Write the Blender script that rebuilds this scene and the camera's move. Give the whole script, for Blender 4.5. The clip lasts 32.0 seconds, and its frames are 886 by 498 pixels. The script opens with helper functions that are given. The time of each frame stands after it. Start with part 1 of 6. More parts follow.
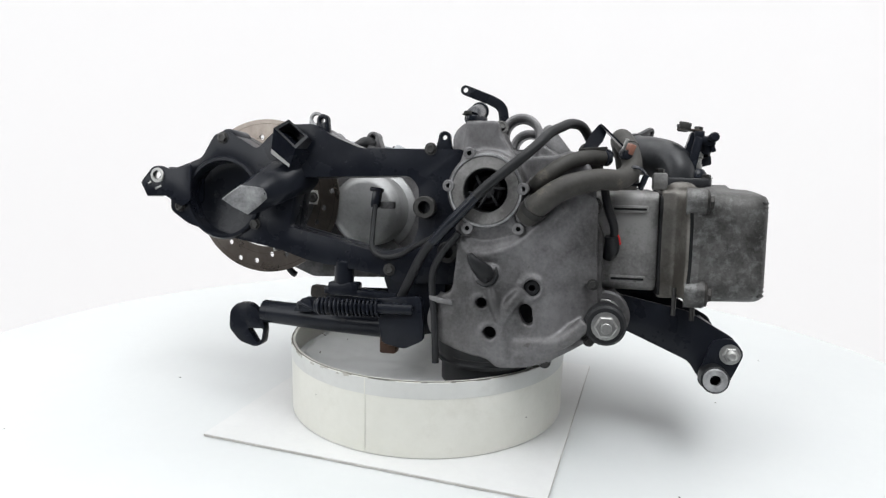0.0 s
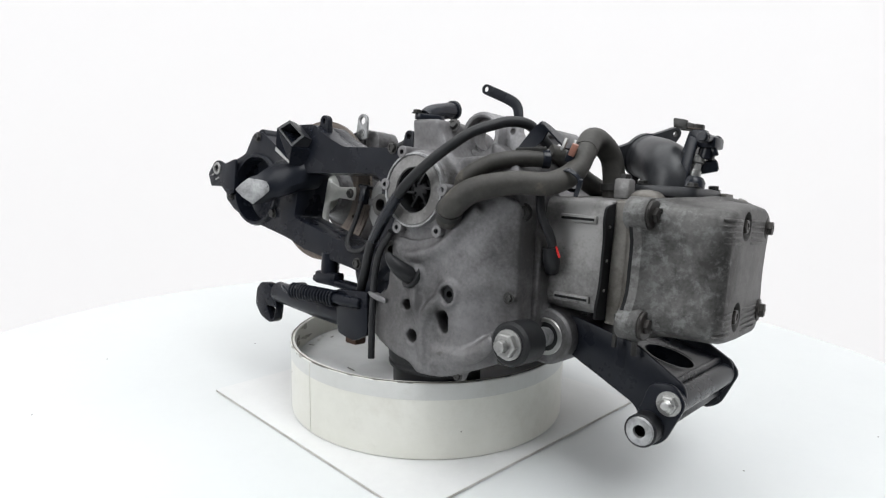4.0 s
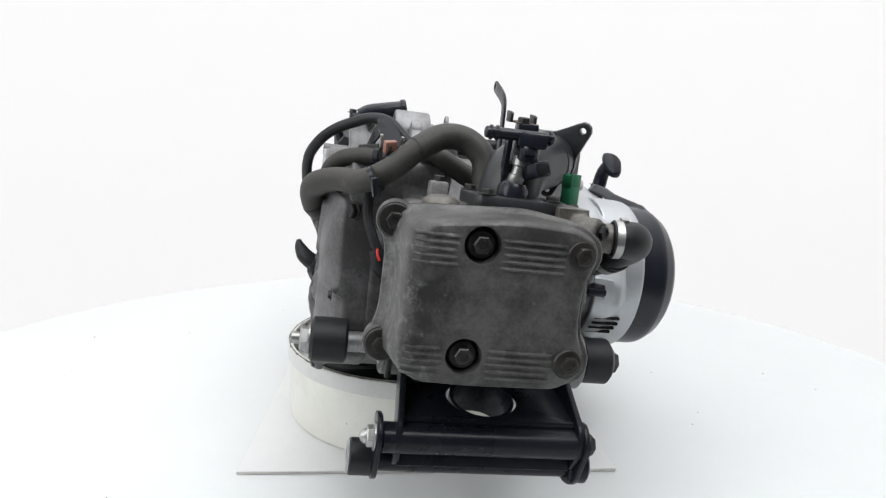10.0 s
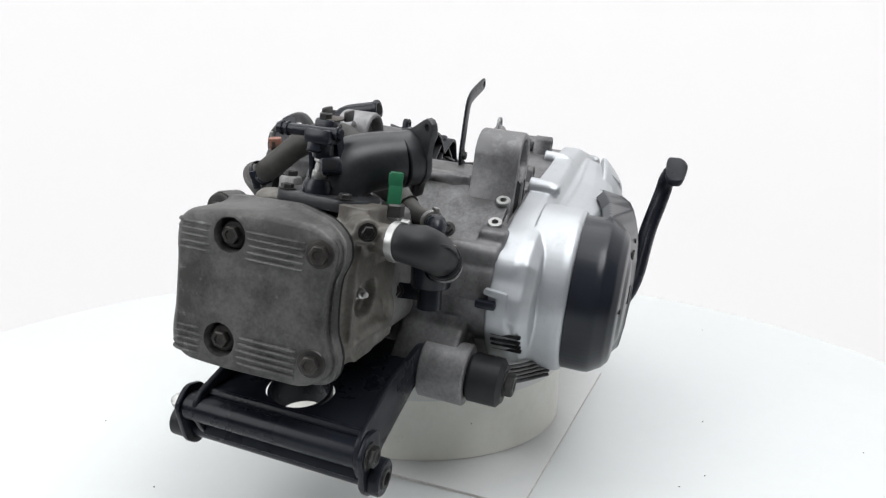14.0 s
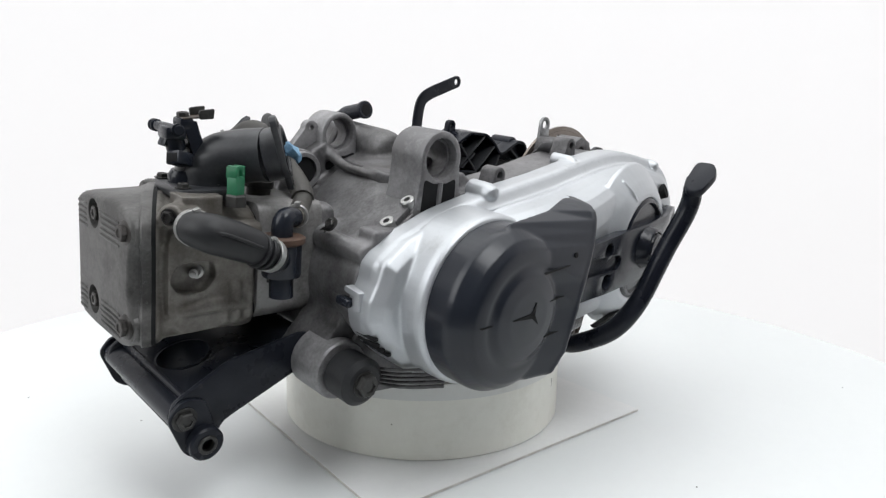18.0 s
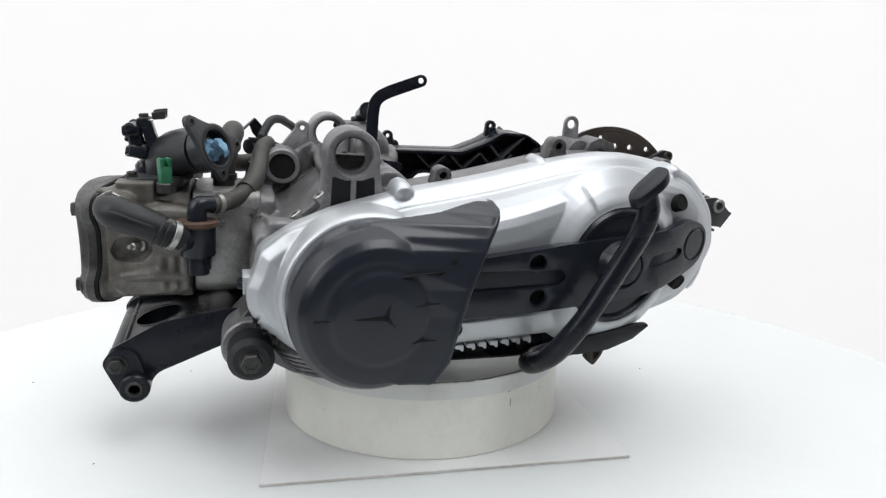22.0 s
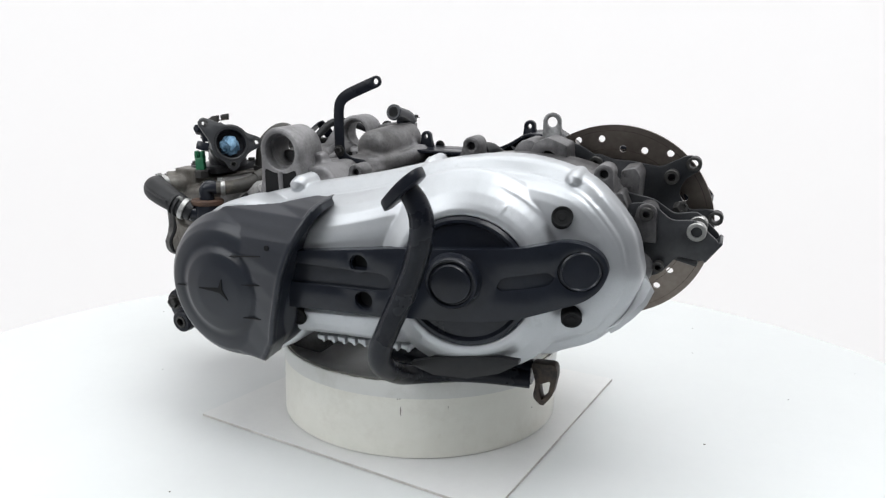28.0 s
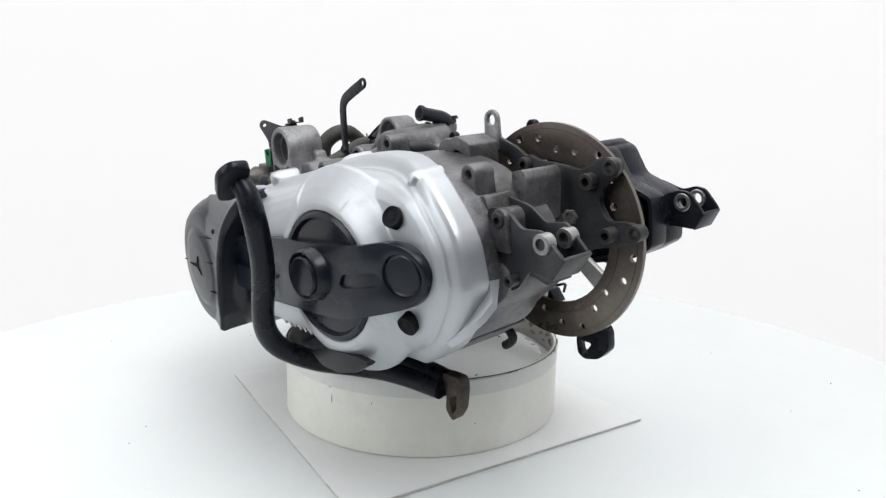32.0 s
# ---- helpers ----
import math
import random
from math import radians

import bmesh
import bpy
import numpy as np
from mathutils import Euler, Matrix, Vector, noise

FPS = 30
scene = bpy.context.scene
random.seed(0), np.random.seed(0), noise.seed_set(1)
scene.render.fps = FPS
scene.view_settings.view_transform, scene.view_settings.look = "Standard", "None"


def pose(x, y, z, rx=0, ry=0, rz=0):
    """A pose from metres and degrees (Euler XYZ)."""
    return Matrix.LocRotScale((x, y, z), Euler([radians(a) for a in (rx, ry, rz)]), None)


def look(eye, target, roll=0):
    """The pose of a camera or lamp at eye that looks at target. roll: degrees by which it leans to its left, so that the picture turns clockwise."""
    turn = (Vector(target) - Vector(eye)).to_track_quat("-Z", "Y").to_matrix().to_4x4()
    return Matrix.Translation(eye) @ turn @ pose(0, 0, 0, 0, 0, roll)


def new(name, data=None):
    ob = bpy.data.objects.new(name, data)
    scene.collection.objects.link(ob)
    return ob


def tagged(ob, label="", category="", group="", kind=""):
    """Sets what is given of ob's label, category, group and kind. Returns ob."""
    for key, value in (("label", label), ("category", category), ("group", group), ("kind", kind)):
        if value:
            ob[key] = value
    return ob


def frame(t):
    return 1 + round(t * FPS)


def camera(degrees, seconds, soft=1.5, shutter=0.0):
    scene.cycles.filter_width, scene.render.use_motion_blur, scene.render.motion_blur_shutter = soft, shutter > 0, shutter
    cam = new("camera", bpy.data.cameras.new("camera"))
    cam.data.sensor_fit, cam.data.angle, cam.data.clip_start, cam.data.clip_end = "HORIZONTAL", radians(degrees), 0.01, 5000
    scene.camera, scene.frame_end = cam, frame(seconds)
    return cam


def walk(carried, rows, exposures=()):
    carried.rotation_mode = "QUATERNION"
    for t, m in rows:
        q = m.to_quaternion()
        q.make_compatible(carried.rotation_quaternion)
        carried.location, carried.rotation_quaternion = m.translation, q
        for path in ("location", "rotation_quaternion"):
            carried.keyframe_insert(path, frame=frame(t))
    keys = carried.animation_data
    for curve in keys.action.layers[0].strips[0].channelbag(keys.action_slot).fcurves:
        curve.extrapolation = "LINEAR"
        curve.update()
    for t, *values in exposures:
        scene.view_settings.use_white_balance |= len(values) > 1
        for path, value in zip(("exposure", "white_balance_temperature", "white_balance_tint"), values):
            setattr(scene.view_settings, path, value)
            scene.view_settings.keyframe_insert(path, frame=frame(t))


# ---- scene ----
# A used scooter engine on a round white stand, turning on a large white turntable before a still camera.
cam = camera(68.4, 32.0, soft=1.3)
EYE = (0.0, -0.94, 0.400)
AIM = (0.0251, 0.0438, 0.2223)
walk(cam, [(0.0, look(EYE, AIM, 1.27)), (32.0, look(EYE, AIM, 1.27))])

# ---- light: a white photo booth, glowing back wall and ceiling softboxes ----
world = bpy.data.worlds.new("booth")
scene.world = world
world.use_nodes = True
world.node_tree.nodes["Background"].inputs[0].default_value = (0.96, 0.98, 1.0, 1)
world.node_tree.nodes["Background"].inputs[1].default_value = 0.12
scene.view_settings.exposure = 0.0


def softbox(name, at, target, sx, sy, watts, colour=(0.965, 0.985, 1.0)):
    lamp = bpy.data.lights.new(name, "AREA")
    lamp.shape, lamp.size, lamp.size_y, lamp.energy, lamp.color = "RECTANGLE", sx, sy, watts, colour
    ob = new(name, lamp)
    ob.matrix_world = look(at, target)
    return ob


softbox("ceiling_softbox", (0.0, 0.2, 2.6), (0, 0.1, 0), 3.2, 2.6, 54)
softbox("side_softbox", (-1.45, -1.15, 1.25), (0, 0, 0.2), 1.1, 1.5, 23)
softbox("front_softbox", (0.7, -1.3, 2.2), (0, 0, 0.2), 1.1, 1.1, 32)


# ---- materials ----
def nodes_of(name):
    m = bpy.data.materials.new(name)
    m.use_nodes = True
    t = m.node_tree
    return m, t, t.nodes["Principled BSDF"]


def mat(name, a, b, rough=0.5, metal=0.0, coarse=9.0, fine=160.0, bump=0.15, mix=(0.35, 0.65), rvar=0.12, spec=0.5, speck=None, speck_at=0.66, coat=0.0, patch=None, grain=0.25, mid=0.0):
    """Two colours mottled at a coarse and a fine scale, with relief and uneven gloss; speck adds patches of a third colour."""
    m, t, p = nodes_of(name)
    n, l = t.nodes, t.links
    co = n.new("ShaderNodeTexCoord")
    n1, n2 = n.new("ShaderNodeTexNoise"), n.new("ShaderNodeTexNoise")
    for k, s, d in ((n1, coarse, 5.0), (n2, fine, 3.0)):
        k.inputs["Scale"].default_value, k.inputs["Detail"].default_value = s, d
        k.inputs["Roughness"].default_value = 0.62
        l.new(co.outputs["Object"], k.inputs["Vector"])
    add = n.new("ShaderNodeMath")
    add.operation = "MULTIPLY_ADD"
    add.inputs[1].default_value = grain
    l.new(n2.outputs["Fac"], add.inputs[0])
    l.new(n1.outputs["Fac"], add.inputs[2])
    if mid:
        nm, am = n.new("ShaderNodeTexNoise"), n.new("ShaderNodeMath")
        nm.inputs["Scale"].default_value, nm.inputs["Detail"].default_value = coarse * 5.3, 6.0
        nm.inputs["Roughness"].default_value, nm.inputs["Distortion"].default_value = 0.7, 0.3
        l.new(co.outputs["Object"], nm.inputs["Vector"])
        am.operation = "MULTIPLY_ADD"
        am.inputs[1].default_value = mid
        l.new(nm.outputs["Fac"], am.inputs[0])
        l.new(add.outputs[0], am.inputs[2])
        add = am
    ramp = n.new("ShaderNodeMapRange")
    ramp.inputs[1].default_value, ramp.inputs[2].default_value = mix[0] + (grain + mid) / 2, mix[1] + (grain + mid) / 2
    l.new(add.outputs[0], ramp.inputs[0])
    mx = n.new("ShaderNodeMix")
    mx.data_type = "RGBA"
    mx.inputs[6].default_value, mx.inputs[7].default_value = (*a, 1), (*b, 1)
    l.new(ramp.outputs[0], mx.inputs[0])
    out = mx.outputs[2]
    if speck:
        n3 = n.new("ShaderNodeTexNoise")
        n3.inputs["Scale"].default_value, n3.inputs["Detail"].default_value = coarse * 3.1, 8.0
        n3.inputs["Roughness"].default_value = 0.7
        l.new(co.outputs["Object"], n3.inputs["Vector"])
        r3 = n.new("ShaderNodeMapRange")
        r3.inputs[1].default_value, r3.inputs[2].default_value = speck_at - 0.05, speck_at + 0.05
        l.new(n3.outputs["Fac"], r3.inputs[0])
        m3 = n.new("ShaderNodeMix")
        m3.data_type = "RGBA"
        m3.inputs[7].default_value = (*speck, 1)
        l.new(r3.outputs[0], m3.inputs[0])
        l.new(out, m3.inputs[6])
        out = m3.outputs[2]
    if patch:
        # larger cloudy patches: colour, scale, threshold, softness
        n4 = n.new("ShaderNodeTexNoise")
        n4.inputs["Scale"].default_value, n4.inputs["Detail"].default_value = patch[1], 9.0
        n4.inputs["Roughness"].default_value, n4.inputs["Distortion"].default_value = 0.74, 0.12
        l.new(co.outputs["Object"], n4.inputs["Vector"])
        r4 = n.new("ShaderNodeMapRange")
        r4.inputs[1].default_value, r4.inputs[2].default_value = patch[2] - patch[3], patch[2] + patch[3]
        r4.inputs[4].default_value = 0.85
        src = n4.outputs["Fac"]
        if len(patch) > 4:
            # the patch gathers on one flank: axis, from, to, weight
            axis, lo, hi, weight = patch[4:]
            sp, lean, sm = n.new("ShaderNodeSeparateXYZ"), n.new("ShaderNodeMapRange"), n.new("ShaderNodeMath")
            l.new(co.outputs["Object"], sp.inputs[0])
            l.new(sp.outputs[axis], lean.inputs[0])
            lean.inputs[1].default_value, lean.inputs[2].default_value, lean.inputs[4].default_value = lo, hi, weight
            l.new(src, sm.inputs[0])
            l.new(lean.outputs[0], sm.inputs[1])
            src = sm.outputs[0]
        l.new(src, r4.inputs[0])
        m4 = n.new("ShaderNodeMix")
        m4.data_type = "RGBA"
        m4.inputs[7].default_value = (*patch[0], 1)
        l.new(r4.outputs[0], m4.inputs[0])
        l.new(out, m4.inputs[6])
        out = m4.outputs[2]
    l.new(out, p.inputs["Base Color"])
    rr = n.new("ShaderNodeMapRange")
    rr.inputs[3].default_value, rr.inputs[4].default_value = max(0.03, rough - rvar), min(1.0, rough + rvar)
    l.new(n1.outputs["Fac"], rr.inputs[0])
    l.new(rr.outputs[0], p.inputs["Roughness"])
    p.inputs["Metallic"].default_value = metal
    p.inputs["Specular IOR Level"].default_value = spec
    p.inputs["Coat Weight"].default_value = coat
    p.inputs["Coat Roughness"].default_value = 0.15
    if bump:
        bp = n.new("ShaderNodeBump")
        bp.inputs["Strength"].default_value, bp.inputs["Distance"].default_value = bump, 0.002
        l.new(add.outputs[0], bp.inputs["Height"])
        l.new(bp.outputs[0], p.inputs["Normal"])
    return m


ALU = mat("cast_aluminium_dirty", (0.066, 0.0645, 0.066), (0.188, 0.185, 0.190), 0.5, 0.45, 9, 260, 0.25, mix=(0.36, 0.66), speck=(0.045, 0.042, 0.037), speck_at=0.66, patch=((0.060, 0.056, 0.050), 7.0, 0.64, 0.14), mid=0.36)
ALU_PALE = mat("cast_aluminium_pale", (0.112, 0.109, 0.106), (0.27, 0.265, 0.262), 0.5, 0.4, 12, 280, 0.3, mix=(0.38, 0.64), speck=(0.06, 0.058, 0.052), speck_at=0.69, patch=((0.09, 0.088, 0.08), 9.0, 0.60, 0.10), mid=0.36)
# darker cast aluminium of the transmission case and rear carrier
ALU_DARKER = mat("cast_aluminium_darker", (0.052, 0.0505, 0.052), (0.150, 0.147, 0.151), 0.42, 0.4, 14, 260, 0.3, mix=(0.38, 0.64), speck=(0.025, 0.024, 0.022), speck_at=0.66, patch=((0.21, 0.206, 0.209), 11.0, 0.64, 0.08), mid=0.36)
ALU_HEAD = mat("cast_aluminium_oxidised", (0.034, 0.033, 0.0318), (0.108, 0.1055, 0.103), 0.5, 0.35, 14, 320, 0.35, mix=(0.38, 0.64), speck=(0.22, 0.224, 0.22), speck_at=0.72, patch=((0.155, 0.158, 0.156), 70.0, 0.665, 0.06, 1, -0.066, -0.105, 0.12), mid=0.36)
ALU_TOP = mat("cast_aluminium_grey", (0.132, 0.130, 0.133), (0.292, 0.288, 0.294), 0.5, 0.45, 11, 280, 0.25, mix=(0.36, 0.66), speck=(0.06, 0.058, 0.055), speck_at=0.71, patch=((0.09, 0.088, 0.085), 10.0, 0.62, 0.12), mid=0.36)
SILVER = mat("silver_paint", (0.405, 0.420, 0.438), (0.470, 0.486, 0.505), 0.46, 0.70, 6, 700, 0.05, rvar=0.06, coat=0.12, speck=(0.36, 0.365, 0.37), speck_at=0.76, patch=((0.36, 0.368, 0.378), 22.0, 0.64, 0.06), mid=0.25)
BLACKP = mat("black_plastic", (0.0078, 0.0095, 0.0145), (0.0135, 0.0160, 0.0225), 0.26, 0.0, 10, 500, 0.04, rvar=0.05, spec=0.28)
GREYP = mat("dark_grey_plastic", (0.0095, 0.0115, 0.0170), (0.0155, 0.0182, 0.0250), 0.30, 0.0, 7, 600, 0.04, rvar=0.05, spec=0.34)
BLACK = mat("black_paint_worn", (0.0058, 0.0070, 0.0112), (0.0125, 0.0142, 0.0192), 0.28, 0.0, 12, 200, 0.10, rvar=0.1, spec=0.17, speck=(0.055, 0.053, 0.050), speck_at=0.69, mid=0.35)
DUSTY = mat("dusty_black_plastic", (0.014, 0.015, 0.0175), (0.036, 0.0375, 0.041), 0.37, 0.0, 11, 240, 0.12, spec=0.36, mid=0.4)
RUBBER = mat("rubber", (0.0085, 0.009, 0.0105), (0.016, 0.0165, 0.018), 0.48, 0.0, 14, 240, 0.12, spec=0.3)
HOSE = mat("old_rubber_hose", (0.020, 0.019, 0.0165), (0.046, 0.043, 0.038), 0.62, 0.0, 12, 260, 0.22, speck=(0.085, 0.078, 0.066), speck_at=0.68, patch=((0.12, 0.104, 0.082), 13.0, 0.63, 0.05), mid=0.40)
STEEL = mat("zinc_steel", (0.26, 0.26, 0.255), (0.42, 0.42, 0.41), 0.38, 0.85, 20, 260, 0.1, mid=0.40)
DARKST = mat("dark_steel", (0.024, 0.0236, 0.023), (0.062, 0.061, 0.059), 0.48, 0.6, 20, 260, 0.15)
ALU_STAIN = mat("oil_stained_aluminium", (0.098, 0.091, 0.080), (0.215, 0.205, 0.190), 0.5, 0.35, 13, 280, 0.3, mix=(0.36, 0.66), speck=(0.05, 0.044, 0.036), speck_at=0.68, patch=((0.060, 0.052, 0.042), 10.0, 0.60, 0.10), mid=0.36)
BOLT = mat("blackened_bolt_steel", (0.018, 0.0172, 0.0165), (0.046, 0.042, 0.039), 0.42, 0.55, 30, 260, 0.12)
DISC = mat("worn_disc_steel", (0.125, 0.106, 0.092), (0.205, 0.180, 0.160), 0.30, 0.88, 9, 180, 0.08, mid=0.20)
WORN = mat("rust_worn_black", (0.012, 0.011, 0.010), (0.075, 0.052, 0.038), 0.6, 0.1, 30, 240, 0.25)
RUST = mat("rusty_steel", (0.050, 0.028, 0.019), (0.115, 0.064, 0.042), 0.78, 0.2, 26, 260, 0.3)
PALE = mat("machined_alloy", (0.38, 0.385, 0.37), (0.52, 0.525, 0.505), 0.45, 0.5, 18, 260, 0.12)
HOUSING = mat("smooth_housing_alloy", (0.22, 0.222, 0.222), (0.33, 0.333, 0.333), 0.45, 0.5, 14, 260, 0.10, mid=0.3)
SCRAPED = mat("scraped_alloy", (0.16, 0.162, 0.165), (0.42, 0.425, 0.43), 0.45, 0.5, 40, 260, 0.3)
BARE = mat("bare_alloy", (0.5, 0.5, 0.49), (0.7, 0.7, 0.69), 0.4, 0.6, 30, 200, 0.25)
GREEN = mat("green_plastic", (0.012, 0.11, 0.05), (0.02, 0.16, 0.075), 0.42, 0.0, 20, 200, 0.03)
ORANGE = mat("orange_connector", (0.20, 0.085, 0.058), (0.30, 0.14, 0.10), 0.5, 0.0, 20, 200, 0.03)
RED = mat("red_wire", (0.6, 0.02, 0.02), (0.7, 0.04, 0.03), 0.4, 0.0, 20, 200, 0.0)
BLUE = mat("blue_cloth", (0.045, 0.11, 0.19), (0.17, 0.30, 0.42), 0.9, 0.0, 60, 400, 0.5)
# near-black of gaskets and bolts; also paints the shade inside holes and slits
DARK = mat("black_parts_and_recess_shade", (0.010, 0.0102, 0.0108), (0.016, 0.0162, 0.017), 0.8, 0.0, 20, 200, 0.0, spec=0.12)
TABLE = mat("white_laminate", (0.600, 0.618, 0.619), (0.624, 0.642, 0.643), 0.42, 0.0, 3, 60, 0.01, rvar=0.06, spec=0.35)
BOARD = mat("white_hardboard", (0.625, 0.63, 0.627), (0.677, 0.682, 0.678), 0.5, 0.0, 6, 120, 0.03, speck=(0.62, 0.61, 0.58), speck_at=0.72)
BOARD_EDGE = mat("board_edge", (0.42, 0.40, 0.375), (0.58, 0.56, 0.535), 0.8, 0.0, 30, 200, 0.1)
DRUM = mat("white_plastic_drum", (0.66, 0.655, 0.595), (0.72, 0.715, 0.66), 0.33, 0.0, 5, 90, 0.02, rvar=0.08, speck=(0.60, 0.585, 0.52), speck_at=0.70, patch=((0.58, 0.565, 0.50), 6.0, 0.64, 0.10), mid=0.20)
BAND = mat("grey_tape", (0.545, 0.55, 0.53), (0.60, 0.605, 0.585), 0.30, 0.0, 7, 120, 0.03, rvar=0.1, patch=((0.50, 0.50, 0.47), 9.0, 0.62, 0.08))
STAIN = mat("brown_stain", (0.30, 0.285, 0.25), (0.46, 0.445, 0.40), 0.8, 0.0, 60, 300, 0.1)
GRIME = mat("grime", (0.10, 0.095, 0.085), (0.2, 0.19, 0.17), 0.8, 0.0, 40, 300, 0.1)
WALLM = mat("white_wall_paint", (0.80, 0.80, 0.78), (0.83, 0.83, 0.815), 0.7, 0.0, 2, 40, 0.02)
DIMWALL = mat("added_dark_wall", (0.05, 0.05, 0.055), (0.065, 0.065, 0.071), 0.8, 0.0, 2, 40, 0.02)


def glow_mat(name, colour, strength):
    m, _, p = nodes_of(name)
    p.inputs["Base Color"].default_value = (0.3, 0.3, 0.3, 1)
    p.inputs["Roughness"].default_value = 0.9
    p.inputs["Emission Color"].default_value = (*colour, 1)
    p.inputs["Emission Strength"].default_value = strength
    return m


# emission added to the plain backdrop so that it reads as blown-out white
GLOWING = glow_mat("glowing_white_backdrop", (0.995, 0.98, 0.992), 0.635)


# ---- mesh helpers ----
def part(name, bm, material, parent, label="", smooth=True):
    """Links a bmesh as one mesh object under a thing or a part."""
    me = bpy.data.meshes.new(name)
    bmesh.ops.recalc_face_normals(bm, faces=bm.faces)
    if smooth:
        for f in bm.faces:
            f.smooth = True
        for e in bm.edges:
            if len(e.link_faces) == 2 and e.calc_face_angle(0) > 0.62:
                e.smooth = False
    bm.to_mesh(me)
    bm.free()
    me.materials.append(material)
    ob = new(name, me)
    ob.parent = parent
    if label:
        tagged(ob, label)
    return ob


def join(*bms):
    """Several bmeshes made into one."""
    out = bms[0]
    for b in bms[1:]:
        me = bpy.data.meshes.new("joined")
        b.to_mesh(me)
        b.free()
        out.from_mesh(me)
        bpy.data.meshes.remove(me)
    return out


def rounded(pts, r, n=3):
    """A polygon with its corners rounded."""
    out = []
    k = len(pts)
    for i in range(k):
        p, a, b = Vector(pts[i]), Vector(pts[i - 1]), Vector(pts[(i + 1) % k])
        da, db = (a - p).length, (b - p).length
        s = min(r, da * 0.45, db * 0.45)
        p0, p1 = p + (a - p) * (s / da), p + (b - p) * (s / db)
        for j in range(n + 1):
            u = j / n
            out.append(tuple((1 - u) ** 2 * p0 + 2 * u * (1 - u) * p + u * u * p1))
    return out


def inset(pts, d):
    """A polygon moved inwards by d."""
    k = len(pts)
    area = sum(pts[i - 1][0] * pts[i][1] - pts[i][0] * pts[i - 1][1] for i in range(k))
    s = 1 if area > 0 else -1
    out = []
    for i in range(k):
        p, a, b = Vector(pts[i]), Vector(pts[i - 1]), Vector(pts[(i + 1) % k])
        e0, e1 = (p - a).normalized(), (b - p).normalized()
        n0, n1 = Vector((-e0.y, e0.x)) * s, Vector((-e1.y, e1.x)) * s
        m = n0 + n1
        m = m / max(0.35, m.length_squared / 2)
        out.append(tuple(p + m * d))
    return out


def circle(cx, cy, r, n=20, a0=0.0):
    return [(cx + r * math.cos(a0 + 2 * math.pi * i / n), cy + r * math.sin(a0 + 2 * math.pi * i / n)) for i in range(n)]


def place(axis, u, v, w):
    """A point of a flat outline (u, v) at depth w: axis y gives (u, w, v), x gives (w, u, v), z gives (u, v, w)."""
    return (u, w, v) if axis == "y" else (w, u, v) if axis == "x" else (u, v, w)


def bevelled(bm, width, segs=2, angle=0.5):
    if width:
        es = [e for e in bm.edges if len(e.link_faces) == 2 and e.calc_face_angle(0) > angle]
        bmesh.ops.bevel(bm, geom=es, offset=width, segments=segs, affect="EDGES", profile=0.5, clamp_overlap=True)
    return bm


def prism(axis, outer, a, b, bevel=0.0, holes=(), segs=2, warp=None):
    """An outline with holes, extruded along an axis from a to b."""
    bm = bmesh.new()
    edges = []
    for loop in (outer, *holes):
        vs = [bm.verts.new(place(axis, p[0], p[1], a)) for p in loop]
        edges += [bm.edges.new((vs[i - 1], vs[i])) for i in range(len(vs))]
    if holes:
        bmesh.ops.triangle_fill(bm, edges=edges, use_beauty=True)
    else:
        bm.faces.new([v for v in bm.verts])
    ext = bmesh.ops.extrude_face_region(bm, geom=list(bm.faces))
    d = Vector(place(axis, 0, 0, b - a))
    bmesh.ops.translate(bm, vec=d, verts=[g for g in ext["geom"] if isinstance(g, bmesh.types.BMVert)])
    bmesh.ops.recalc_face_normals(bm, faces=bm.faces)
    bevelled(bm, bevel, segs)
    if warp:
        for v in bm.verts:
            v.co = Vector(warp(*v.co))
    return bm


def loft(sections, cap=True):
    """Skins sections of equal point counts, one after another."""
    bm = bmesh.new()
    rows = [[bm.verts.new(p) for p in s] for s in sections]
    k = len(rows[0])
    for r0, r1 in zip(rows, rows[1:]):
        for i in range(k):
            bm.faces.new((r0[i - 1], r0[i], r1[i], r1[i - 1]))
    if cap:
        bm.faces.new(rows[0])
        bm.faces.new(rows[-1])
    return bm


def frame_to(axis):
    return Vector(axis).normalized().to_track_quat("Z", "Y").to_matrix().to_4x4()


def lathe(profile, at, axis, n=28, closed=False):
    """Rows of (radius, height) turned round an axis through a place. closed: the profile is a loop (a ring)."""
    m = Matrix.Translation(at) @ frame_to(axis)
    bm = bmesh.new()
    rows = []
    for r, h in profile:
        if r < 1e-6:
            rows.append([bm.verts.new(m @ Vector((0, 0, h)))])
        else:
            rows.append([bm.verts.new(m @ Vector((r * math.cos(2 * math.pi * i / n), r * math.sin(2 * math.pi * i / n), h))) for i in range(n)])
    pairs = list(zip(rows, rows[1:])) + ([(rows[-1], rows[0])] if closed else [])
    for r0, r1 in pairs:
        for i in range(n):
            if len(r0) == 1 and len(r1) == 1:
                continue
            if len(r0) == 1:
                bm.faces.new((r0[0], r1[i], r1[i - 1]))
            elif len(r1) == 1:
                bm.faces.new((r0[i - 1], r0[i], r1[0]))
            else:
                bm.faces.new((r0[i - 1], r0[i], r1[i], r1[i - 1]))
    if not closed:
        for r in (rows[0], rows[-1]):
            if len(r) > 1:
                bm.faces.new(r)
    return bm


